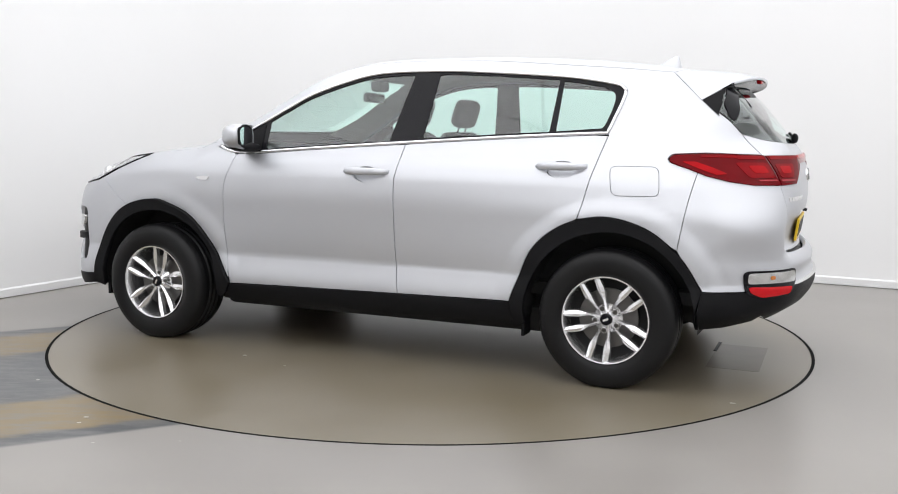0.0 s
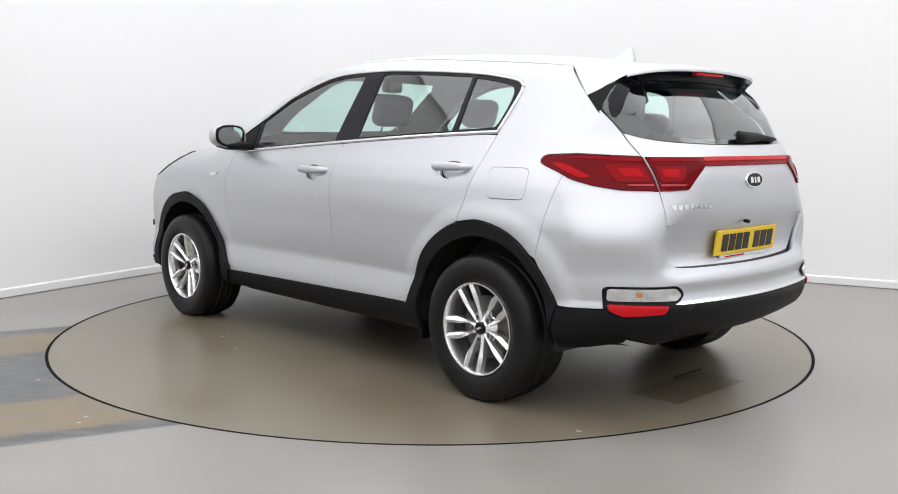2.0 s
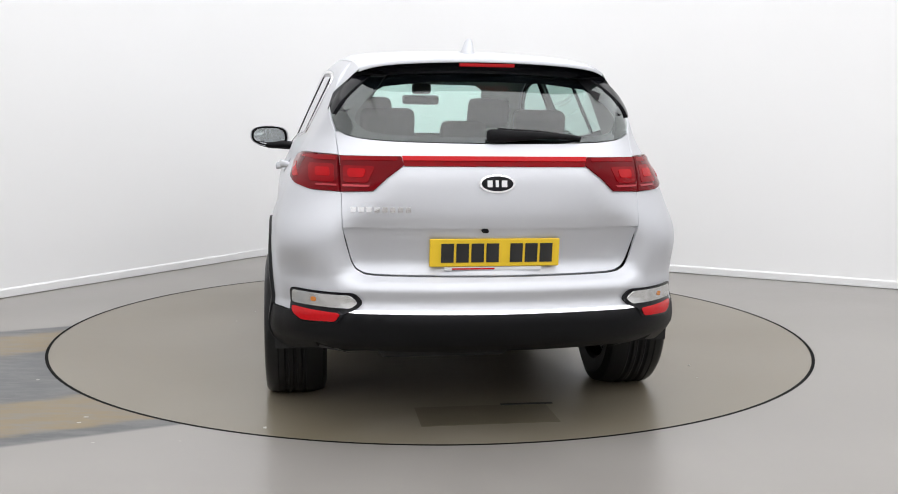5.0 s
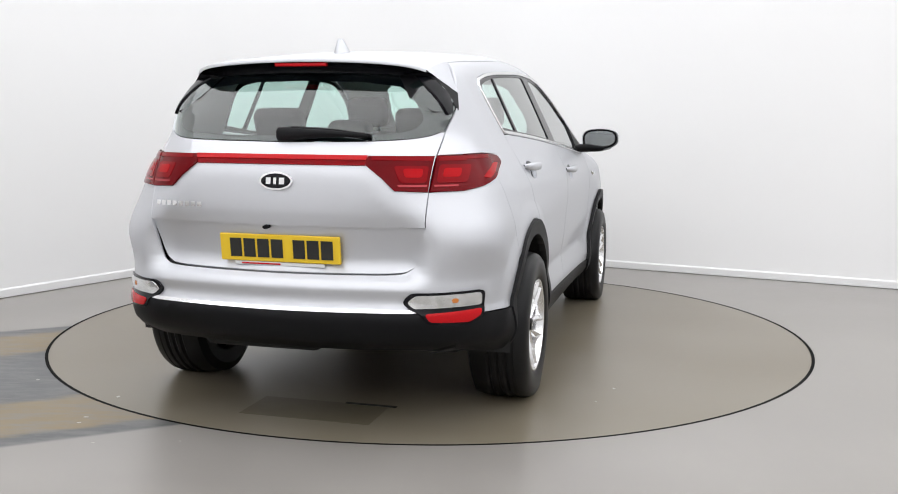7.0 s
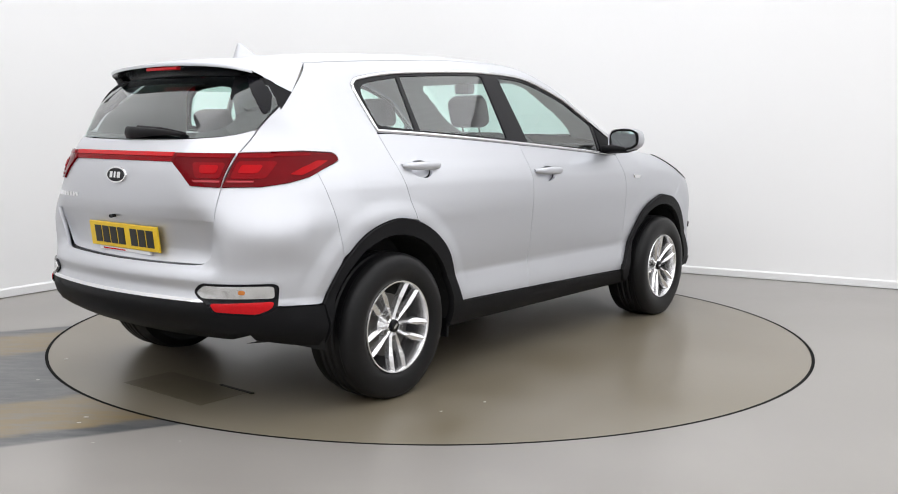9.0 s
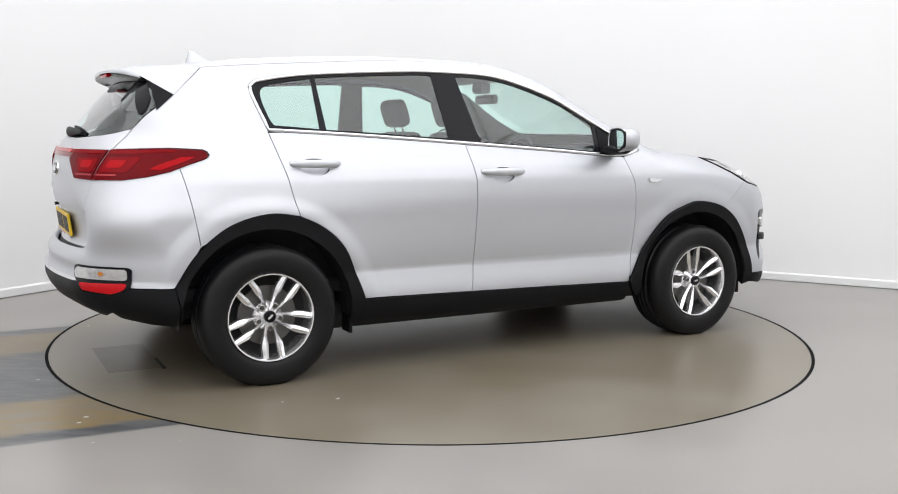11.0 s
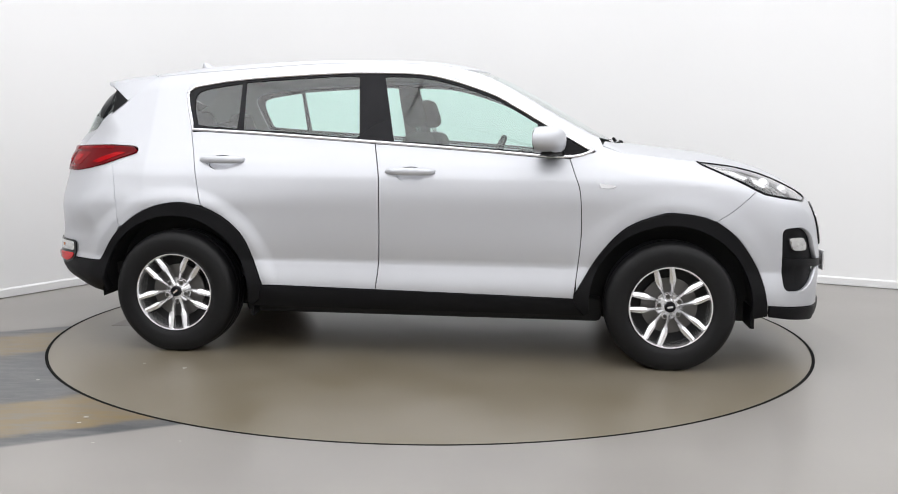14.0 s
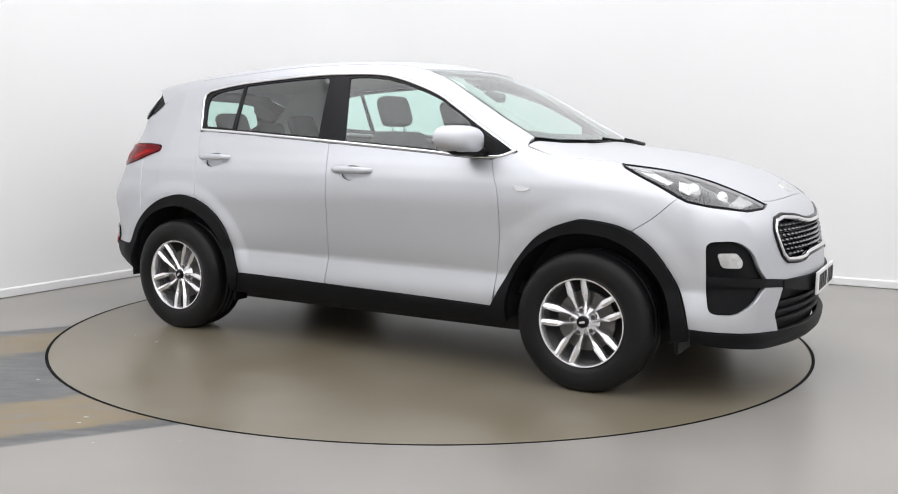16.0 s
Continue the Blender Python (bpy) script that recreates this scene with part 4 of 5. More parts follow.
rb = np.vstack([P("rear", *[p for p in GATE if 0 < p[0] and p[1] < 0.985]), P("side", (-1.962, 0.990), (-1.86, 1.006), (-1.759, 1.030)), P("side", *rb_side[::-1]), P("side", *[p for p in before(list(reversed(ARCH_R)), -1.78, -1.67)]),
                P("side", (-1.80, 0.494), (-1.93, 0.496)), P("rear", (0.74, 0.505), (0.60, 0.519), (0.3, 0.517))])
rbh = [(0.0, 0.652)] + to("rcyl", rb) + [(0.0, 0.516)]
panel("rear_bumper", CAR, mir(rbh), "rcyl", SILVER, step=0.015, gap=0.0015)
rv = np.vstack([P("rear", (0.3, 0.513), (0.60, 0.515), (0.74, 0.501)), P("side", (-1.93, 0.492), (-1.80, 0.490), (-1.768, 0.49), (-1.752, 0.40), (-1.745, 0.31), (-1.86, 0.318), (-1.98, 0.345)), P("rear", (0.70, 0.375), (0.60, 0.345), (0.3, 0.338))])
panel("rear_valance", CAR, mir([(0.0, 0.512)] + to("rcyl", rv) + [(0.0, 0.338)]), "rcyl", BLACK, off=0.006, gap=0, depth=0.05)
panel("bumper_strip", CAR, mir(to("rcyl", P("rear", (0.0, 0.527), (0.3, 0.528), (0.55, 0.528), (0.60, 0.531), (0.60, 0.520), (0.55, 0.516), (0.3, 0.515), (0.0, 0.514)))), "rcyl", CHROME, off=0.009, gap=0, depth=0.01)
RF = to("rcyl", P("rear", *rounded([(0.797, 0.592), (0.55, 0.592), (0.512, 0.556), (0.552, 0.524), (0.59, 0.514), (0.608, 0.472), (0.755, 0.461), (0.797, 0.486)], 0.02)))
cluster = panel("rear_fog_lamp", CAR, RF, "rcyl", GLOSSBLACK, "low rear lamp cluster, clear over red", sides=BOTH, off=0.010, gap=0, depth=0.02, step=0.02)
for cl, s in zip(cluster, BOTH):
    for nm, poly, mt in (("clear_lens", [(0.786, 0.583), (0.565, 0.583), (0.532, 0.556), (0.56, 0.533), (0.786, 0.533)], CLEARLENS), ("red_reflector", [(0.788, 0.520), (0.602, 0.514), (0.620, 0.480), (0.752, 0.470), (0.786, 0.492)], BRIGHTRED),
                         ("amber_bulb", [(0.712, 0.568), (0.692, 0.568), (0.692, 0.550), (0.712, 0.550)], AMBER)):
        V, F, N = sheet(to("rcyl", P("rear", *rounded(poly, 0.012))), "rcyl", off=0.0145 if nm != "amber_bulb" else 0.017, gap=0, step=0.02, depth=0.008)
        obj(nm, V * (1, s, 1), F if s > 0 else [f[::-1] for f in F], mt, cl, normals=N * (1, s, 1))
# tail lamps and the light bar between them
top_out = P("side", (-1.583, 1.100), (-1.590, 1.112), (-1.607, 1.120), (-1.75, 1.127), (-1.88, 1.127))
low_out = P("side", (-1.962, 0.986), (-1.86, 1.002), (-1.759, 1.026), (-1.68, 1.056), (-1.602, 1.083), (-1.588, 1.090))
TL_OUT = to("rcyl", np.vstack([top_out, P("rear", (0.70, 1.124), (0.6052, 1.122), (0.6012, 0.984), (0.66, 0.984)), low_out]))
tail = panel("tail_lamp", CAR, TL_OUT, "rcyl", REDLENS, "red wrap-around tail lamp", sides=BOTH, off=0.010, gap=0.0006, depth=0.03, step=0.025)
TL_IN = [(0.6045, 1.121), (0.37, 1.121), (0.36, 1.088), (0.43, 1.035), (0.481, 0.986), (0.6005, 0.982)]
tail_in = panel("tail_lamp_inner", CAR, TL_IN, "rear", REDLENS, "red inner tail lamp on the tailgate", sides=BOTH, off=0.010, gap=0.0006, depth=0.03, step=0.025)
bar = panel("light_bar", CAR, mir([(0.0, 1.123), (0.2, 1.123), (0.368, 1.123), (0.364, 1.104), (0.2, 1.104), (0.0, 1.104)]), "rear", BRIGHTRED, "narrow red light bar joining the tail lamps", off=0.013, gap=0.001, depth=0.03)[0]
on = sheet(mir([(0.0, 1.103), (0.2, 1.103), (0.364, 1.103), (0.359, 1.083), (0.2, 1.083), (0.0, 1.083)]), "rear", off=0.007, gap=0.0005, depth=0.03)
obj("lower_bar", on[0], on[1], MIDRED, bar, normals=on[2])


def lens_piece(name, parent, chart, poly, mat, off, r, s):
    """A raised piece, or a glow painted as brighter red, inside a lamp lens."""
    V, F, N = sheet(rounded(poly, r), chart, off=off, gap=0, step=0.02, depth=0.004)
    obj(name, V * (1, s, 1), F if s > 0 else [f[::-1] for f in F], mat, parent, normals=N * (1, s, 1))


PALE = material("pale_red_reflector", (0.40, 0.04, 0.05), 0.15, metal=0.3, spec=0.3)
# Brighter copy of the lens red, for the glow painted in cells and streak.
GLOWRED = material("painted_glow_red_lens", (0.38, 0.002, 0.005), 0.14, spec=0.10, blotch=0.5, blotch_size=11)
for a, b, s in zip(tail, tail_in, BOTH):
    rc = lambda *q: to("rcyl", P("rear", *q))
    lens_piece("lit_cell", a, "rcyl", rc((0.618, 1.088), (0.715, 1.088), (0.715, 1.018), (0.618, 1.018)), MIDRED, 0.0125, 0.016, s)
    lens_piece("bright_cell", a, "rcyl", rc((0.635, 1.074), (0.690, 1.074), (0.690, 1.040), (0.635, 1.040)), GLOWRED, 0.0145, 0.012, s)
    lens_piece("reflector_strip", a, "rcyl", rc((0.612, 1.010), (0.690, 1.010), (0.690, 1.003), (0.612, 1.003)), PALE, 0.0130, 0.002, s)
    lens_piece("top_ridge", a, "rcyl", to("rcyl", np.vstack([P("rear", (0.612, 1.118), (0.70, 1.119)), P("side", (-1.88, 1.121), (-1.72, 1.119), (-1.72, 1.111), (-1.88, 1.108)), P("rear", (0.70, 1.103), (0.612, 1.102))])), MIDRED, 0.0125, 0.002, s)
    lens_piece("glow_streak", a, "rcyl", to("rcyl", P("side", (-1.640, 1.090), (-1.70, 1.090), (-1.79, 1.060), (-1.845, 1.036), (-1.80, 1.030), (-1.72, 1.058))), GLOWRED, 0.0125, 0.008, s)
    lens_piece("lit_cell", b, "rear", [(0.470, 1.082), (0.592, 1.082), (0.592, 1.018), (0.500, 1.018)], MIDRED, 0.0125, 0.014, s)
    lens_piece("bright_cell", b, "rear", [(0.505, 1.072), (0.575, 1.072), (0.575, 1.038), (0.515, 1.038)], GLOWRED, 0.0145, 0.012, s)
    lens_piece("reflector_strip", b, "rear", [(0.490, 1.010), (0.595, 1.010), (0.595, 1.002), (0.497, 1.002)], PALE, 0.0130, 0.002, s)
    lens_piece("top_ridge", b, "rear", [(0.385, 1.119), (0.597, 1.118), (0.597, 1.102), (0.385, 1.104)], MIDRED, 0.0125, 0.002, s)

# spoiler


def spoiler():
    ys = np.linspace(-0.532, 0.532, 41)
    n = 9
    Vt, Vb = [], []
    xs = np.interp(np.abs(ys), [p[1] for p in SEAM_ROOF], [p[0] for p in SEAM_ROOF]) - 0.004
    seam = cast("top", np.c_[xs, ys], 0.0)
    for y, S in zip(ys, seam):
        k = abs(y) / 0.532
        E = np.array([-1.938 + 0.035 * k ** 2 + 0.065 * k ** 8, y * (1 - 0.03 * k ** 8), 1.508 - 0.026 * k ** 2 - 0.014 * k ** 8])
        G = np.array([-1.852 + 0.05 * k ** 2, y * 1.03, 1.458 - 0.02 * k ** 2])
        for i in range(n):
            t = i / (n - 1)
            p = S + (E - S) * t
            p[2] += 0.012 * math.sin(math.pi * t) * (1 - 0.5 * k)
            Vt.append(p)
        lip = E + np.array([0.004, 0, -0.012])
        for i in range(6):
            t = i / 5
            Vb.append(lip + (G - lip) * t + np.array([0.02 * math.sin(math.pi * t), 0, 0.008 * math.sin(math.pi * t)]))
    Ft = [(i * n + q, i * n + q + 1, i * n + n + q + 1, i * n + n + q) for i in range(40) for q in range(n - 1)]
    k0 = len(Vt)
    Vt2 = list(Vt) + [Vb[i * 6] for i in range(41)]
    Ft2 = Ft + [(i * n + n - 1, k0 + i, k0 + i + 1, i * n + 2 * n - 1) for i in range(40)]
    sp = obj("spoiler", Vt2, Ft2, SILVER, CAR, smooth=True, label="silver roof spoiler with black underside")
    Fb = [(i * 6 + q, i * 6 + q + 1, i * 6 + 6 + q + 1, i * 6 + 6 + q) for i in range(40) for q in range(5)]
    obj("spoiler_underside", Vb, Fb, GLOSSBLACK, sp, smooth=True)
    for s in BOTH:
        i = 40 if s > 0 else 0
        E, G = np.array(Vb[i * 6]), np.array(Vb[i * 6 + 5])
        A, B = cast("side", [(-1.702, 1.379), (-1.786, 1.304)], 0.003) * (1, s, 1)
        S0 = np.array(Vt[i * n])
        C = cast("top", [(-1.555, 0.532)])[0] * (1, s, 1)
        top = [np.array(Vt[i * n + q]) for q in range(n)]
        Q1, Q2, Q3 = cast("rear", [(0.575, 1.292), (0.47, 1.352), (0.40, 1.445)], 0.003) * (1, s, 1)
        F = [(0, 1, 2, 3), (3, 2, 4, 5, 6), (2, 1, 4), (0, 3, 6)]
        obj("spoiler_fin", [E, A, B, G, Q1, Q2, Q3], F if s > 0 else [f[::-1] for f in F], BLACK, sp)
        V = top + [C, A]
        F = [(q, q + 1, n + (1 if q >= n // 2 else 0)) for q in range(n - 1)] + [(n // 2, n + 1, n)]
        obj("spoiler_cheek", V, F, SILVER, sp, smooth=True)
    bm = bmesh.new()
    box(bm, -1.928, -1.903, -0.115, 0.115, 1.479, 1.494, 0.004)
    part("brake_light", bm, BRIGHTRED, sp)
    return sp


spoiler()
# aerial fin
V, F = [], []
for i in range(9):
    t = i / 8
    z = 1.555 + 0.080 * t
    x0, x1 = -1.295 - 0.165 * t ** 0.8, -1.505 + 0.02 * t
    w = 0.026 * (1 - t) ** 0.7 + 0.011
    V += [(x0, 0, z), ((x0 + x1) / 2, w, z), (x1, 0.6 * w, z), (x1, -0.6 * w, z), ((x0 + x1) / 2, -w, z)]
F = [(i * 5 + q, i * 5 + (q + 1) % 5, i * 5 + 5 + (q + 1) % 5, i * 5 + 5 + q) for i in range(8) for q in range(5)] + [tuple(40 + q for q in range(5))]
obj("aerial_fin", V, F, SILVER, CAR, smooth=True)

# rear wiper
arm = [(0.030, 1.200, 0.018, 0.006), (0.018, 1.200, 0.027, 0.016), (-0.03, 1.200, 0.026, 0.018), (-0.09, 1.201, 0.021, 0.015), (-0.17, 1.203, 0.016, 0.012), (-0.26, 1.201, 0.011, 0.009), (-0.335, 1.196, 0.008, 0.007), (-0.350, 1.195, 0.004, 0.004)]
V, F = [], []
for (y, z, h, d), c in zip(arm, cast("rear", [q[:2] for q in arm], 0.020)):
    V += [(c[0] + d * math.cos(q), y, z + h * math.sin(q)) for q in np.linspace(0, 2 * math.pi, 12, endpoint=False)]
F = [(i * 12 + q, i * 12 + (q + 1) % 12, i * 12 + 12 + (q + 1) % 12, i * 12 + 12 + q) for i in range(len(arm) - 1) for q in range(12)] + [tuple(range(11, -1, -1)), tuple(len(V) - 12 + q for q in range(12))]
w = obj("rear_wiper", V, F, BLACK, CAR, smooth=True)
V, F = tube(cast("rear", [(-0.02, 1.225), (-0.2, 1.216), (-0.36, 1.196)], 0.008), 0.008, 6)
obj("wiper_blade", V, F, BLACK, w, smooth=True)

# number plates, badge, lettering as plain bars


def on_rear(name, poly, mat, parent, off, depth=0.006, step=0.03):
    V, F, N = sheet(poly, "rear", off=off, gap=0, step=step, depth=depth)
    return obj(name, V, F, mat, parent, normals=N)


bm = bmesh.new()
tilt = Matrix.Translation((-2.142, 0, 0.745)) @ pose(0, 0, 0, 0, -7, 0)
box(bm, -0.006, 0.006, -0.26, 0.26, -0.056, 0.056, 0.003, 1, tilt)
plate = part("rear_number_plate", bm, YELLOW, CAR, "yellow rear number plate with black bars")
for k, (y0, y1) in enumerate([(0.215, 0.165), (0.155, 0.105), (0.095, 0.045), (0.035, -0.015), (-0.060, -0.110), (-0.120, -0.170), (-0.180, -0.230)]):
    bm = bmesh.new()
    box(bm, -0.0085, -0.0055, y1, y0, -0.038, 0.038, 0, 1, tilt)
    part("plate_bar_mark", bm, INK, plate, smooth=0)
bm = bmesh.new()
box(bm, -0.004, 0.006, -0.19, 0.20, -0.071, -0.058, 0, 1, tilt)
ps = part("dealer_strip", bm, WHITE, plate, "white strip with a red bar under the plate", smooth=0)
bm = bmesh.new()
box(bm, -0.0055, -0.003, 0.0, 0.17, -0.068, -0.062, 0, 1, tilt)
part("strip_mark", bm, BRIGHTRED, ps, smooth=0)
bm = bmesh.new()
ft = Matrix.Translation((2.268, 0, 0.507))
box(bm, -0.006, 0.006, -0.26, 0.26, -0.056, 0.056, 0.003, 1, ft)
fplate = part("front_number_plate", bm, WHITE, CAR, "white front number plate with black bars")
for y in (-0.215, -0.155, -0.095, -0.035, 0.060, 0.120, 0.180):
    bm = bmesh.new()
    box(bm, 0.0055, 0.0085, y, y + 0.045, -0.038, 0.038, 0, 1, ft)
    part("plate_bar_mark", bm, INK, fplate, smooth=0)


def oval(cx, cz, w, h, n=28):
    return [(cx + w * math.cos(a), cz + h * math.sin(a)) for a in np.linspace(0, 2 * math.pi, n, endpoint=False)]


badge = on_rear("badge", oval(0, 1.017, 0.072, 0.036), CHROME, CAR, 0.008, 0.012)
on_rear("badge_field", oval(0, 1.017, 0.062, 0.029), GLOSSBLACK, badge, 0.0105, 0.003)
for y0, y1 in ((0.040, 0.020), (0.008, -0.004), (-0.016, -0.038)):
    on_rear("badge_mark", [(y0, 1.030), (y1, 1.030), (y1, 1.004), (y0, 1.004)], CHROME, badge, 0.012, 0.002)
fbadge = panel("badge", CAR, to("top", P("top", *[(2.055 + 0.034 * math.sin(a), 0.068 * math.cos(a)) for a in np.linspace(0, 2 * math.pi, 28, endpoint=False)])), "top", CHROME, off=0.006, gap=0, depth=0.01, step=0.02)[0]
for k in range(8):
    y = 0.565 - k * 0.030
    on_rear("lettering_bar", [(y, 0.925), (y - 0.020, 0.925), (y - 0.020, 0.905), (y, 0.905)], CHROME, tailgate, 0.004, 0.004)
on_rear("gate_button", oval(0.045, 0.832, 0.014, 0.008, 12), BLACK, tailgate, 0.012, 0.02)

# mirrors


def mirror(s):
    bm = bmesh.new()
    bmesh.ops.create_uvsphere(bm, u_segments=28, v_segments=16, radius=1.0)
    for v in bm.verts:
        x, y, z = v.co
        e = 0.72
        f = lambda c: math.copysign(abs(c) ** e, c)
        taper = 1 - 0.18 * (1 + y) / 2
        nx = 0.680 + 0.096 * f(x) - 0.035 * y
        if x < -0.35:
            nx = max(nx, 0.655 - 0.035 * y)
        v.co = Vector((nx, s * (0.984 + 0.124 * f(y)), 1.180 + 0.076 * f(z) * taper + 0.006 * y))
    if s < 0:
        bmesh.ops.reverse_faces(bm, faces=bm.faces)
    m = part("door_mirror", bm, SILVER, CAR, "silver door mirror with black base", smooth=60)
    for nm, ry, rz, x0, x1, mt, lab in (("mirror_bezel", 0.115, 0.071, 0.646, 0.668, BLACK, ""), ("mirror_glass", 0.101, 0.058, 0.643, 0.652, MIRROR, "mirror glass")):
        k = 32
        sq = lambda q: math.copysign(abs(q) ** 0.7, q)
        loop = [(0.984 + ry * sq(math.cos(a)), 1.181 + rz * sq(math.sin(a)) * (1 - 0.09 * (1 + math.cos(a))) + 0.006 * math.cos(a)) for a in np.linspace(0, 2 * math.pi, k, endpoint=False)]
        V = [(x - 0.035 * (y - 0.984) / 0.112 + 0.002, s * y, z) for x in (x0, x1) for y, z in loop]
        F = [tuple(range(k)), tuple(range(2 * k - 1, k - 1, -1))] + [(i, k + i, k + (i + 1) % k, (i + 1) % k) for i in range(k)]
        obj(nm, V, F if s < 0 else [f[::-1] for f in F], mt, m, label=lab)
    V, F = [], []
    st = [(0.76, 0.715, 0.060, 0.030, 1.112), (0.84, 0.715, 0.062, 0.028, 1.118), (0.90, 0.70, 0.062, 0.030, 1.125), (0.99, 0.69, 0.058, 0.024, 1.124), (1.055, 0.68, 0.03, 0.012, 1.13)]
    for y, x, hx, hz, z in st:
        V += [(x + hx * math.cos(a), s * y, z + hz * math.sin(a)) for a in np.linspace(0, 2 * math.pi, 12, endpoint=False)]
    F = [(i * 12 + q, i * 12 + (q + 1) % 12, i * 12 + 12 + (q + 1) % 12, i * 12 + 12 + q) for i in range(len(st) - 1) for q in range(12)] + [tuple(48 + q for q in range(12))]
    obj("mirror_base", V, F if s < 0 else [f[::-1] for f in F], BLACK, m, smooth=True)


mirror(1)
mirror(-1)

# wheels


# spoke stations: radius, offset from the pair's middle line, half width, height of the ridge
SPOKE = [(0.026, 0.010, 0.0085, 0.016), (0.045, 0.0165, 0.0075, 0.018), (0.066, 0.0225, 0.0072, 0.021), (0.090, 0.028, 0.0080, 0.025), (0.112, 0.0325, 0.0110, 0.030), (0.130, 0.0355, 0.0152, 0.034), (0.152, 0.0375, 0.0155, 0.038), (0.180, 0.0390, 0.0138, 0.042), (0.206, 0.0400, 0.0125, 0.046)]
CONTACT = 0.3305


def wheel():
    """A wheel round the origin with its outer face towards +y."""
    bm = bmesh.new()
    lathe(bm, [(0.196, -0.13), (0.198, 0.0), (0.202, 0.040), (0.206, 0.048), (0.212, 0.049), (0.2145, 0.044), (0.208, 0.03), (0.207, -0.13)], 96)
    w = part("wheel", bm, ALLOY, None, "silver alloy wheel with paired spokes")
    bm = bmesh.new()
    prof = [(0.207, 0.030), (0.214, 0.040), (0.222, 0.048), (0.245, 0.056), (0.285, 0.058), (0.310, 0.052), (0.325, 0.040), (0.334, 0.024), (0.3385, 0.0)]
    crown = []
    for k, y in enumerate(np.linspace(-0.005, -0.155, 21)):
        groove = k in (4, 5, 9, 10, 14, 15)
        crown.append((0.340 - (0.008 if groove else 0.0) - 0.8 * (y + 0.08) ** 2, y))
    lathe(bm, prof + crown + [(0.325, -0.198), (0.285, -0.216), (0.222, -0.206), (0.207, -0.190)], 120)
    for v in bm.verts:
        if v.co.z < -CONTACT:
            v.co.z = -CONTACT
        if v.co.z < -0.22:
            v.co.y += math.copysign(0.010 * ((-0.22 - v.co.z) / 0.11) ** 2, v.co.y + 0.08)
    part("tyre", bm, RUBBER, w)
    bm = bmesh.new()
    lathe(bm, [(0.03, -0.03), (0.145, -0.03), (0.145, -0.045), (0.03, -0.045)], 48)
    part("brake_disc", bm, STEEL, w, "grey steel brake disc")
    bm = bmesh.new()
    lathe(bm, [(0.0, -0.070), (0.14, -0.070), (0.203, -0.060), (0.203, -0.085)], 36)
    part("brake_shield", bm, DARK, w)
    bm = bmesh.new()
    lathe(bm, [(0.0, 0.014), (0.032, 0.014), (0.036, 0.008), (0.060, -0.010), (0.072, -0.022), (0.074, -0.05)], 40)
    part("wheel_hub", bm, ALLOY, w)
    bm = bmesh.new()
    lathe(bm, [(0.0, 0.028), (0.024, 0.027), (0.029, 0.022), (0.029, 0.015)], 28)
    cap = part("hub_cap", bm, GLOSSBLACK, w, "small black hub cap")
    bm = bmesh.new()
    box(bm, -0.014, 0.014, 0.0275, 0.0285, -0.005, 0.005, 0, 1)
    part("cap_mark", bm, CHROME, cap, smooth=0)
    for k in range(5):
        base = 90 + 72 * k
        c, s_ = math.cos(radians(base)), math.sin(radians(base))
        for side in (-1, 1):
            V = []
            for r, off, hw, top in SPOKE:
                if r > 0.2:
                    r = math.sqrt(r ** 2 - off ** 2)
                ridge = -0.10 * hw * side
                for d, y in ((-hw - 0.003, top - 0.034), (-hw, top - 0.011), (ridge, top), (hw, top - 0.011), (hw + 0.003, top - 0.034)):
                    u = side * off + d
                    V.append((r * c - u * s_, y, r * s_ + u * c))
            F = [(i * 5 + q + 5, i * 5 + q + 6, i * 5 + q + 1, i * 5 + q) for i in range(len(SPOKE) - 1) for q in range(4)]
            sp = obj("spoke", V, F, ALLOY, w)
            sp.data.polygons.foreach_set("use_smooth", [False] * len(sp.data.polygons))
        a = radians(base)
        bm = bmesh.new()
        lathe(bm, [(0.0145, 0.002), (0.0145, 0.012), (0.0125, 0.0125), (0.0120, 0.006), (0.0120, -0.02)], 16)
        bmesh.ops.translate(bm, vec=(0.056 * math.cos(a), 0.0, 0.056 * math.sin(a)), verts=bm.verts)
        part("nut_seat", bm, ALLOY, w)
        bm = bmesh.new()
        lathe(bm, [(0.0, 0.016), (0.0080, 0.016), (0.0098, 0.012), (0.0098, -0.02)], 6)
        bmesh.ops.translate(bm, vec=(0.056 * math.cos(a), 0.0, 0.056 * math.sin(a)), verts=bm.verts)
        part("wheel_nut", bm, STEEL, w)
    return w


W0 = wheel()
for k, (x, s) in enumerate([(1.335, 1), (1.335, -1), (-1.335, 1), (-1.335, -1)]):
    turned = (60, 11, 25, 40)[k]
    m = pose(x, s * (0.903 if x > 0 else 0.866), CONTACT - 0.0005, 0, turned, 0 if s > 0 else 180)
    wh = W0 if k == 0 else copy_thing(W0, m)
    wh.matrix_basis = m
    wh.parent = CAR
    for c in wh.children:
        if c.name.startswith("tyre"):
            c.matrix_basis = pose(0, 0, 0, 0, -turned, 0)

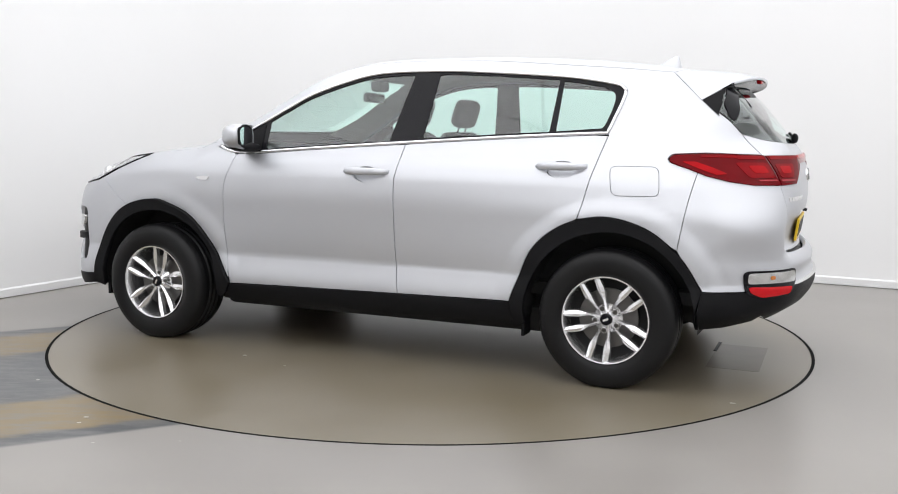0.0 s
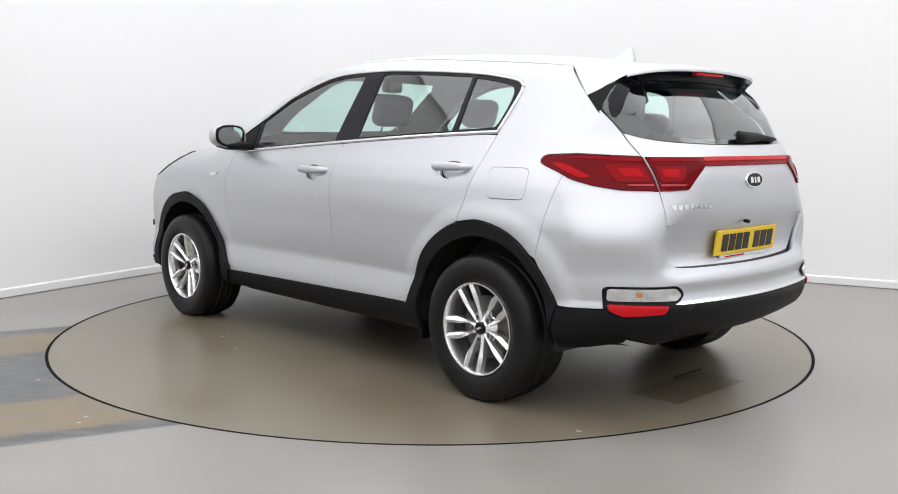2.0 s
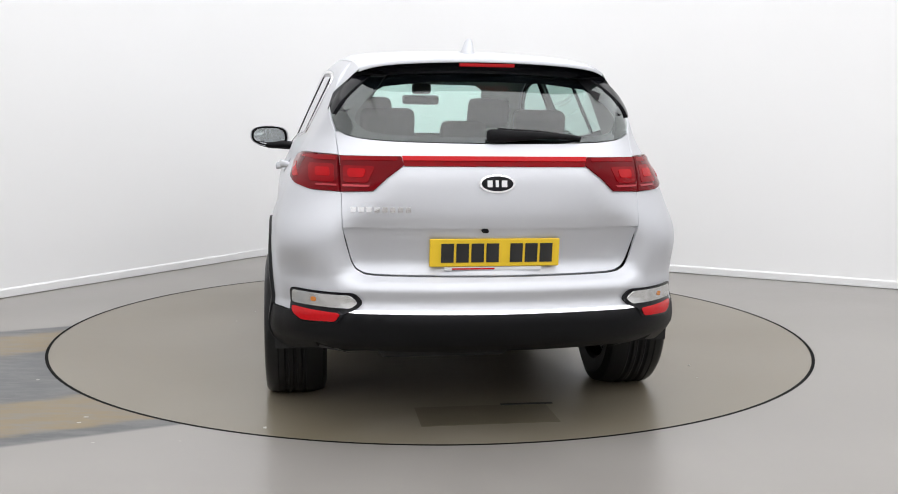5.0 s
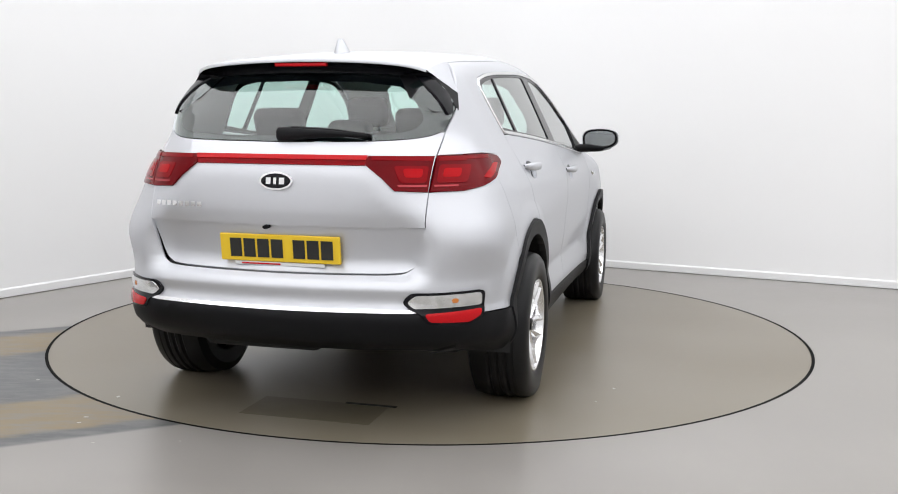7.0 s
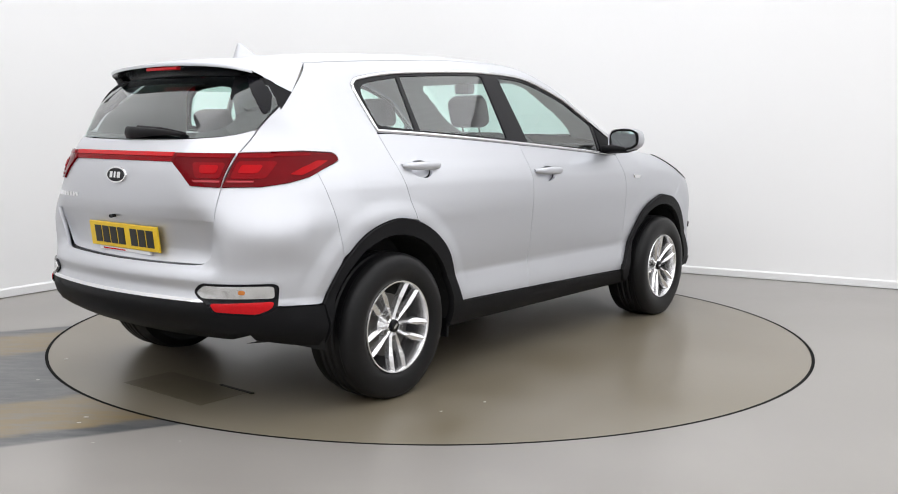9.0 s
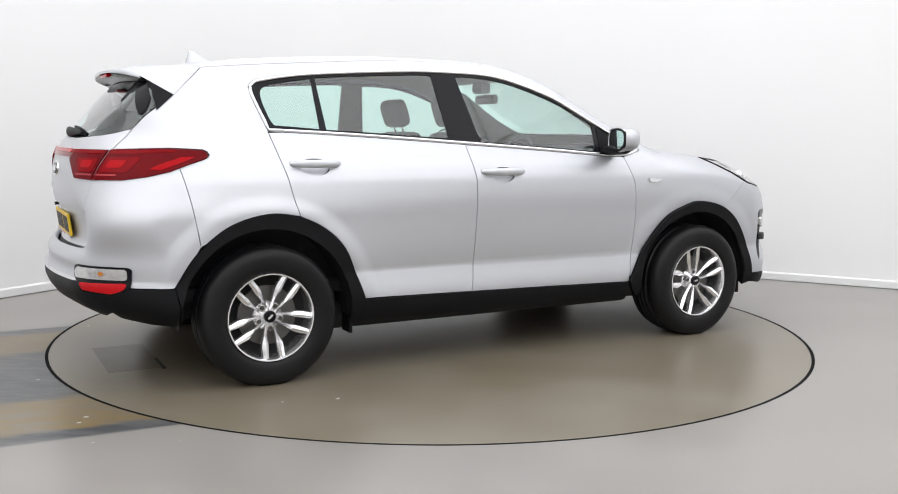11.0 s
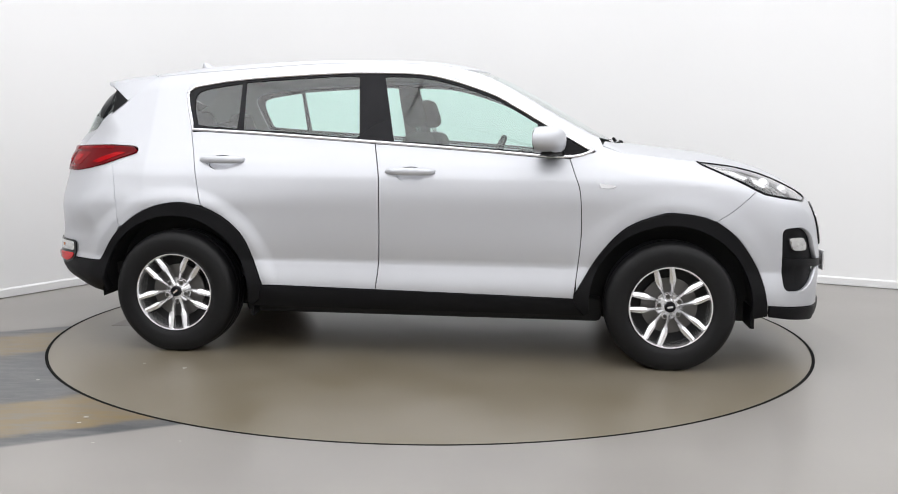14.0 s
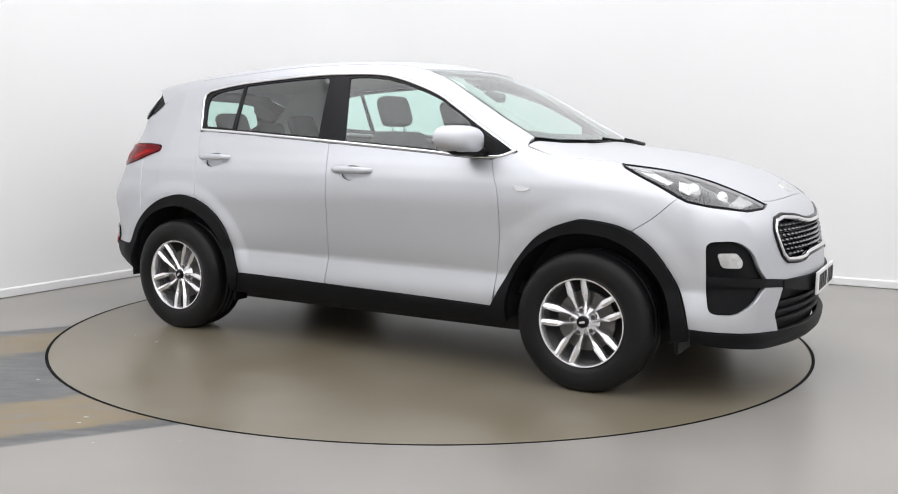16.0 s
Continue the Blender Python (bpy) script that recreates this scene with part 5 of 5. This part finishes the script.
# underside and wheel wells
bm = bmesh.new()
box(bm, -1.00, 1.00, -0.70, 0.70, 0.195, 0.33, 0.03)
box(bm, -1.55, -0.98, -0.60, 0.60, 0.215, 0.33, 0.03)
box(bm, 0.98, 1.80, -0.60, 0.60, 0.200, 0.33, 0.03)
part("underbody", bm, DARK, CAR)
bm = bmesh.new()
box(bm, -1.98, -1.60, -0.10, 0.45, 0.285, 0.39, 0.04, 4)
part("silencer", bm, DARK, CAR)
for x in (1.335, -1.335):
    V, F = tube([(x, -0.74, 0.30), (x - 0.04, -0.4, 0.235), (x - 0.04, 0.4, 0.235), (x, 0.74, 0.30)], 0.035, 10)
    obj("axle_beam", V, F, DARK, CAR, smooth=True)
for x in (1.335, -1.335):
    for s in BOTH:
        bm = bmesh.new()
        n = 30
        ring_ = [[bm.verts.new((x + r * math.cos(a), s * y, WHEEL_Z + r * math.sin(a))) for a in np.linspace(radians(-6), radians(186), n)] for r, y in ((0.428, 0.872), (0.44, 0.62), (0.05, 0.60))]
        for a, b in zip(ring_, ring_[1:]):
            for i in range(n - 1):
                bm.faces.new((a[i], a[i + 1], b[i + 1], b[i]))
        part("wheel_well", bm, DARK, CAR)
notch = lambda cx: [(cx + 0.43 * math.cos(a), WHEEL_Z + 0.43 * math.sin(a)) for a in np.linspace(math.pi, 0, 20)]
panel("inner_side", CAR, [(-1.92, 0.30)] + [(x, z) for x, z in notch(-1.335) if z > 0.34] + [(x, z) for x, z in notch(1.335) if z > 0.34] + [(1.85, 0.34), (1.85, 0.85), (1.4, 0.98), (0.9, 1.055), (0.35, 1.085), (-0.26, 1.13), (-0.86, 1.17), (-1.3, 1.19), (-1.55, 1.08), (-1.92, 1.05)], "side", TRIM, sides=BOTH, off=-0.05, depth=0, gap=0, step=0.06)
# exhaust, mud flaps, plastic stub seen under the car
for s in BOTH:
    bm = bmesh.new()
    box(bm, -0.915, -0.900, s * 0.86 - 0.10 * s - 0.0, s * 0.86, 0.205, 0.30, 0.0)
    part("air_deflector", bm, BLACK, CAR, smooth=0)
    bm = bmesh.new()
    box(bm, 1.755, 1.775, s * 0.66, s * 0.85, 0.215, 0.33, 0.0)
    part("air_deflector", bm, BLACK, CAR, smooth=0)

# cabin


def seat(y):
    bm = bmesh.new()
    box(bm, 0.06, 0.52, y - 0.25, y + 0.25, 0.56, 0.71, 0.06, 4)
    st = part("front_seat", bm, CLOTH, CAR, "black cloth front seat with headrest")
    tilt_ = Matrix.Translation((0.10, 0, 0.66)) @ pose(0, 0, 0, 0, -18, 0) @ Matrix.Translation((0.20, 0, -0.66))
    bm = bmesh.new()
    box(bm, -0.27, -0.13, y - 0.245, y + 0.245, 0.62, 1.24, 0.06, 4, tilt_)
    part("seat_back", bm, CLOTH, st)
    bm = bmesh.new()
    box(bm, -0.225, -0.125, y - 0.128, y + 0.128, 1.270, 1.450, 0.045, 4, tilt_)
    part("headrest", bm, CLOTH, st)
    for d in (-0.06, 0.06):
        V, F = tube([tilt_ @ Vector((-0.18, y + d, 1.20)), tilt_ @ Vector((-0.18, y + d, 1.32))], 0.006, 6)
        obj("headrest_post", V, F, CHROME, st, smooth=True)


seat(0.36)
seat(-0.36)
bm = bmesh.new()
box(bm, -1.15, -0.62, -0.62, 0.62, 0.56, 0.74, 0.06, 3)
bench = part("rear_bench", bm, CLOTH, CAR, "black cloth rear bench with three headrests")
tilt_ = Matrix.Translation((-1.12, 0, 0.66)) @ pose(0, 0, 0, 0, -22, 0) @ Matrix.Translation((1.12, 0, -0.66))
bm = bmesh.new()
box(bm, -1.20, -1.05, -0.62, 0.62, 0.64, 1.18, 0.05, 3, tilt_)
part("bench_back", bm, CLOTH, bench)
for y, w, h in ((0.36, 0.125, 0.15), (-0.36, 0.125, 0.15), (0.0, 0.11, 0.09)):
    bm = bmesh.new()
    box(bm, -1.165, -1.075, y - w, y + w, 1.20, 1.22 + h, 0.035, 3, tilt_)
    part("headrest", bm, CLOTH, bench)
bm = bmesh.new()
box(bm, -1.75, 0.95, -0.72, 0.72, 0.40, 0.46, 0.0)
part("cabin_floor", bm, DARK, CAR, smooth=0)
bm = bmesh.new()
box(bm, -1.95, -1.33, -0.62, 0.62, 0.95, 0.98, 0.0)
part("parcel_cover", bm, TRIM, CAR, "black load cover", smooth=0)
bm = bmesh.new()
box(bm, 0.50, 0.98, -0.70, 0.70, 0.72, 1.085, 0.09, 4)
dash = part("dashboard", bm, TRIM, CAR, "dark grey soft dashboard")
bm = bmesh.new()
box(bm, 0.50, 0.62, -0.54, -0.18, 1.03, 1.125, 0.04, 3)
part("instrument_hood", bm, TRIM, dash)
bm = bmesh.new()
box(bm, 0.49, 0.54, -0.13, 0.13, 0.95, 1.11, 0.02, 3)
part("centre_screen", bm, GLOSSBLACK, dash)
sw = Matrix.Translation((0.36, -0.36, 1.02)) @ pose(0, 0, 0, 0, -66, 0)
V, F = tube([sw @ Vector((0.185 * math.cos(a), 0.185 * math.sin(a), 0)) for a in np.linspace(0, 2 * math.pi, 36, endpoint=False)], 0.016, 8, True)
stw = obj("steering_wheel", V, F, TRIM, CAR, smooth=True, label="black steering wheel")
bm = bmesh.new()
box(bm, -0.05, 0.05, -0.17, 0.17, -0.02, 0.015, 0.015, 2, sw)
part("wheel_boss", bm, TRIM, stw)
bm = bmesh.new()
box(bm, 0.36, 0.40, -0.12, 0.12, 1.395, 1.455, 0.02, 3)
part("rear_view_mirror", bm, GLOSSBLACK, CAR)
bm = bmesh.new()
box(bm, 0.30, 0.38, -0.06, 0.06, 1.46, 1.53, 0.02, 2)
part("mirror_mount", bm, TRIM, CAR)
# windscreen wipers
for y0, y1, off in ((0.58, -0.02, 0.004), (-0.02, -0.60, -0.010)):
    ends = cast("top", [(1.105, y0), (1.105, (y0 + y1) / 2), (1.075, y1)], off)
    V, F = tube(ends, 0.009, 6)
    wp = obj("front_wiper", V, F, BLACK, CAR, smooth=True)
    V, F = tube(cast("top", [(1.115, y0), (1.112, y0 - 0.2), (1.100, (y0 + y1) / 2)], off + 0.010), 0.010, 6)
    obj("wiper_arm", V, F, BLACK, wp, smooth=True)


def motions():
    rows, disc = [], []
    for k in range(17):
        a = 155.958 - 11.671 * k
        turn = pose(0, 0, 0, 0, 0, a)
        rows.append((k, turn @ pose(0.0135, 0.0395, 0)))
        disc.append((k, turn))
    walk(CAR, rows)
    walk(TABLE, disc)


motions()
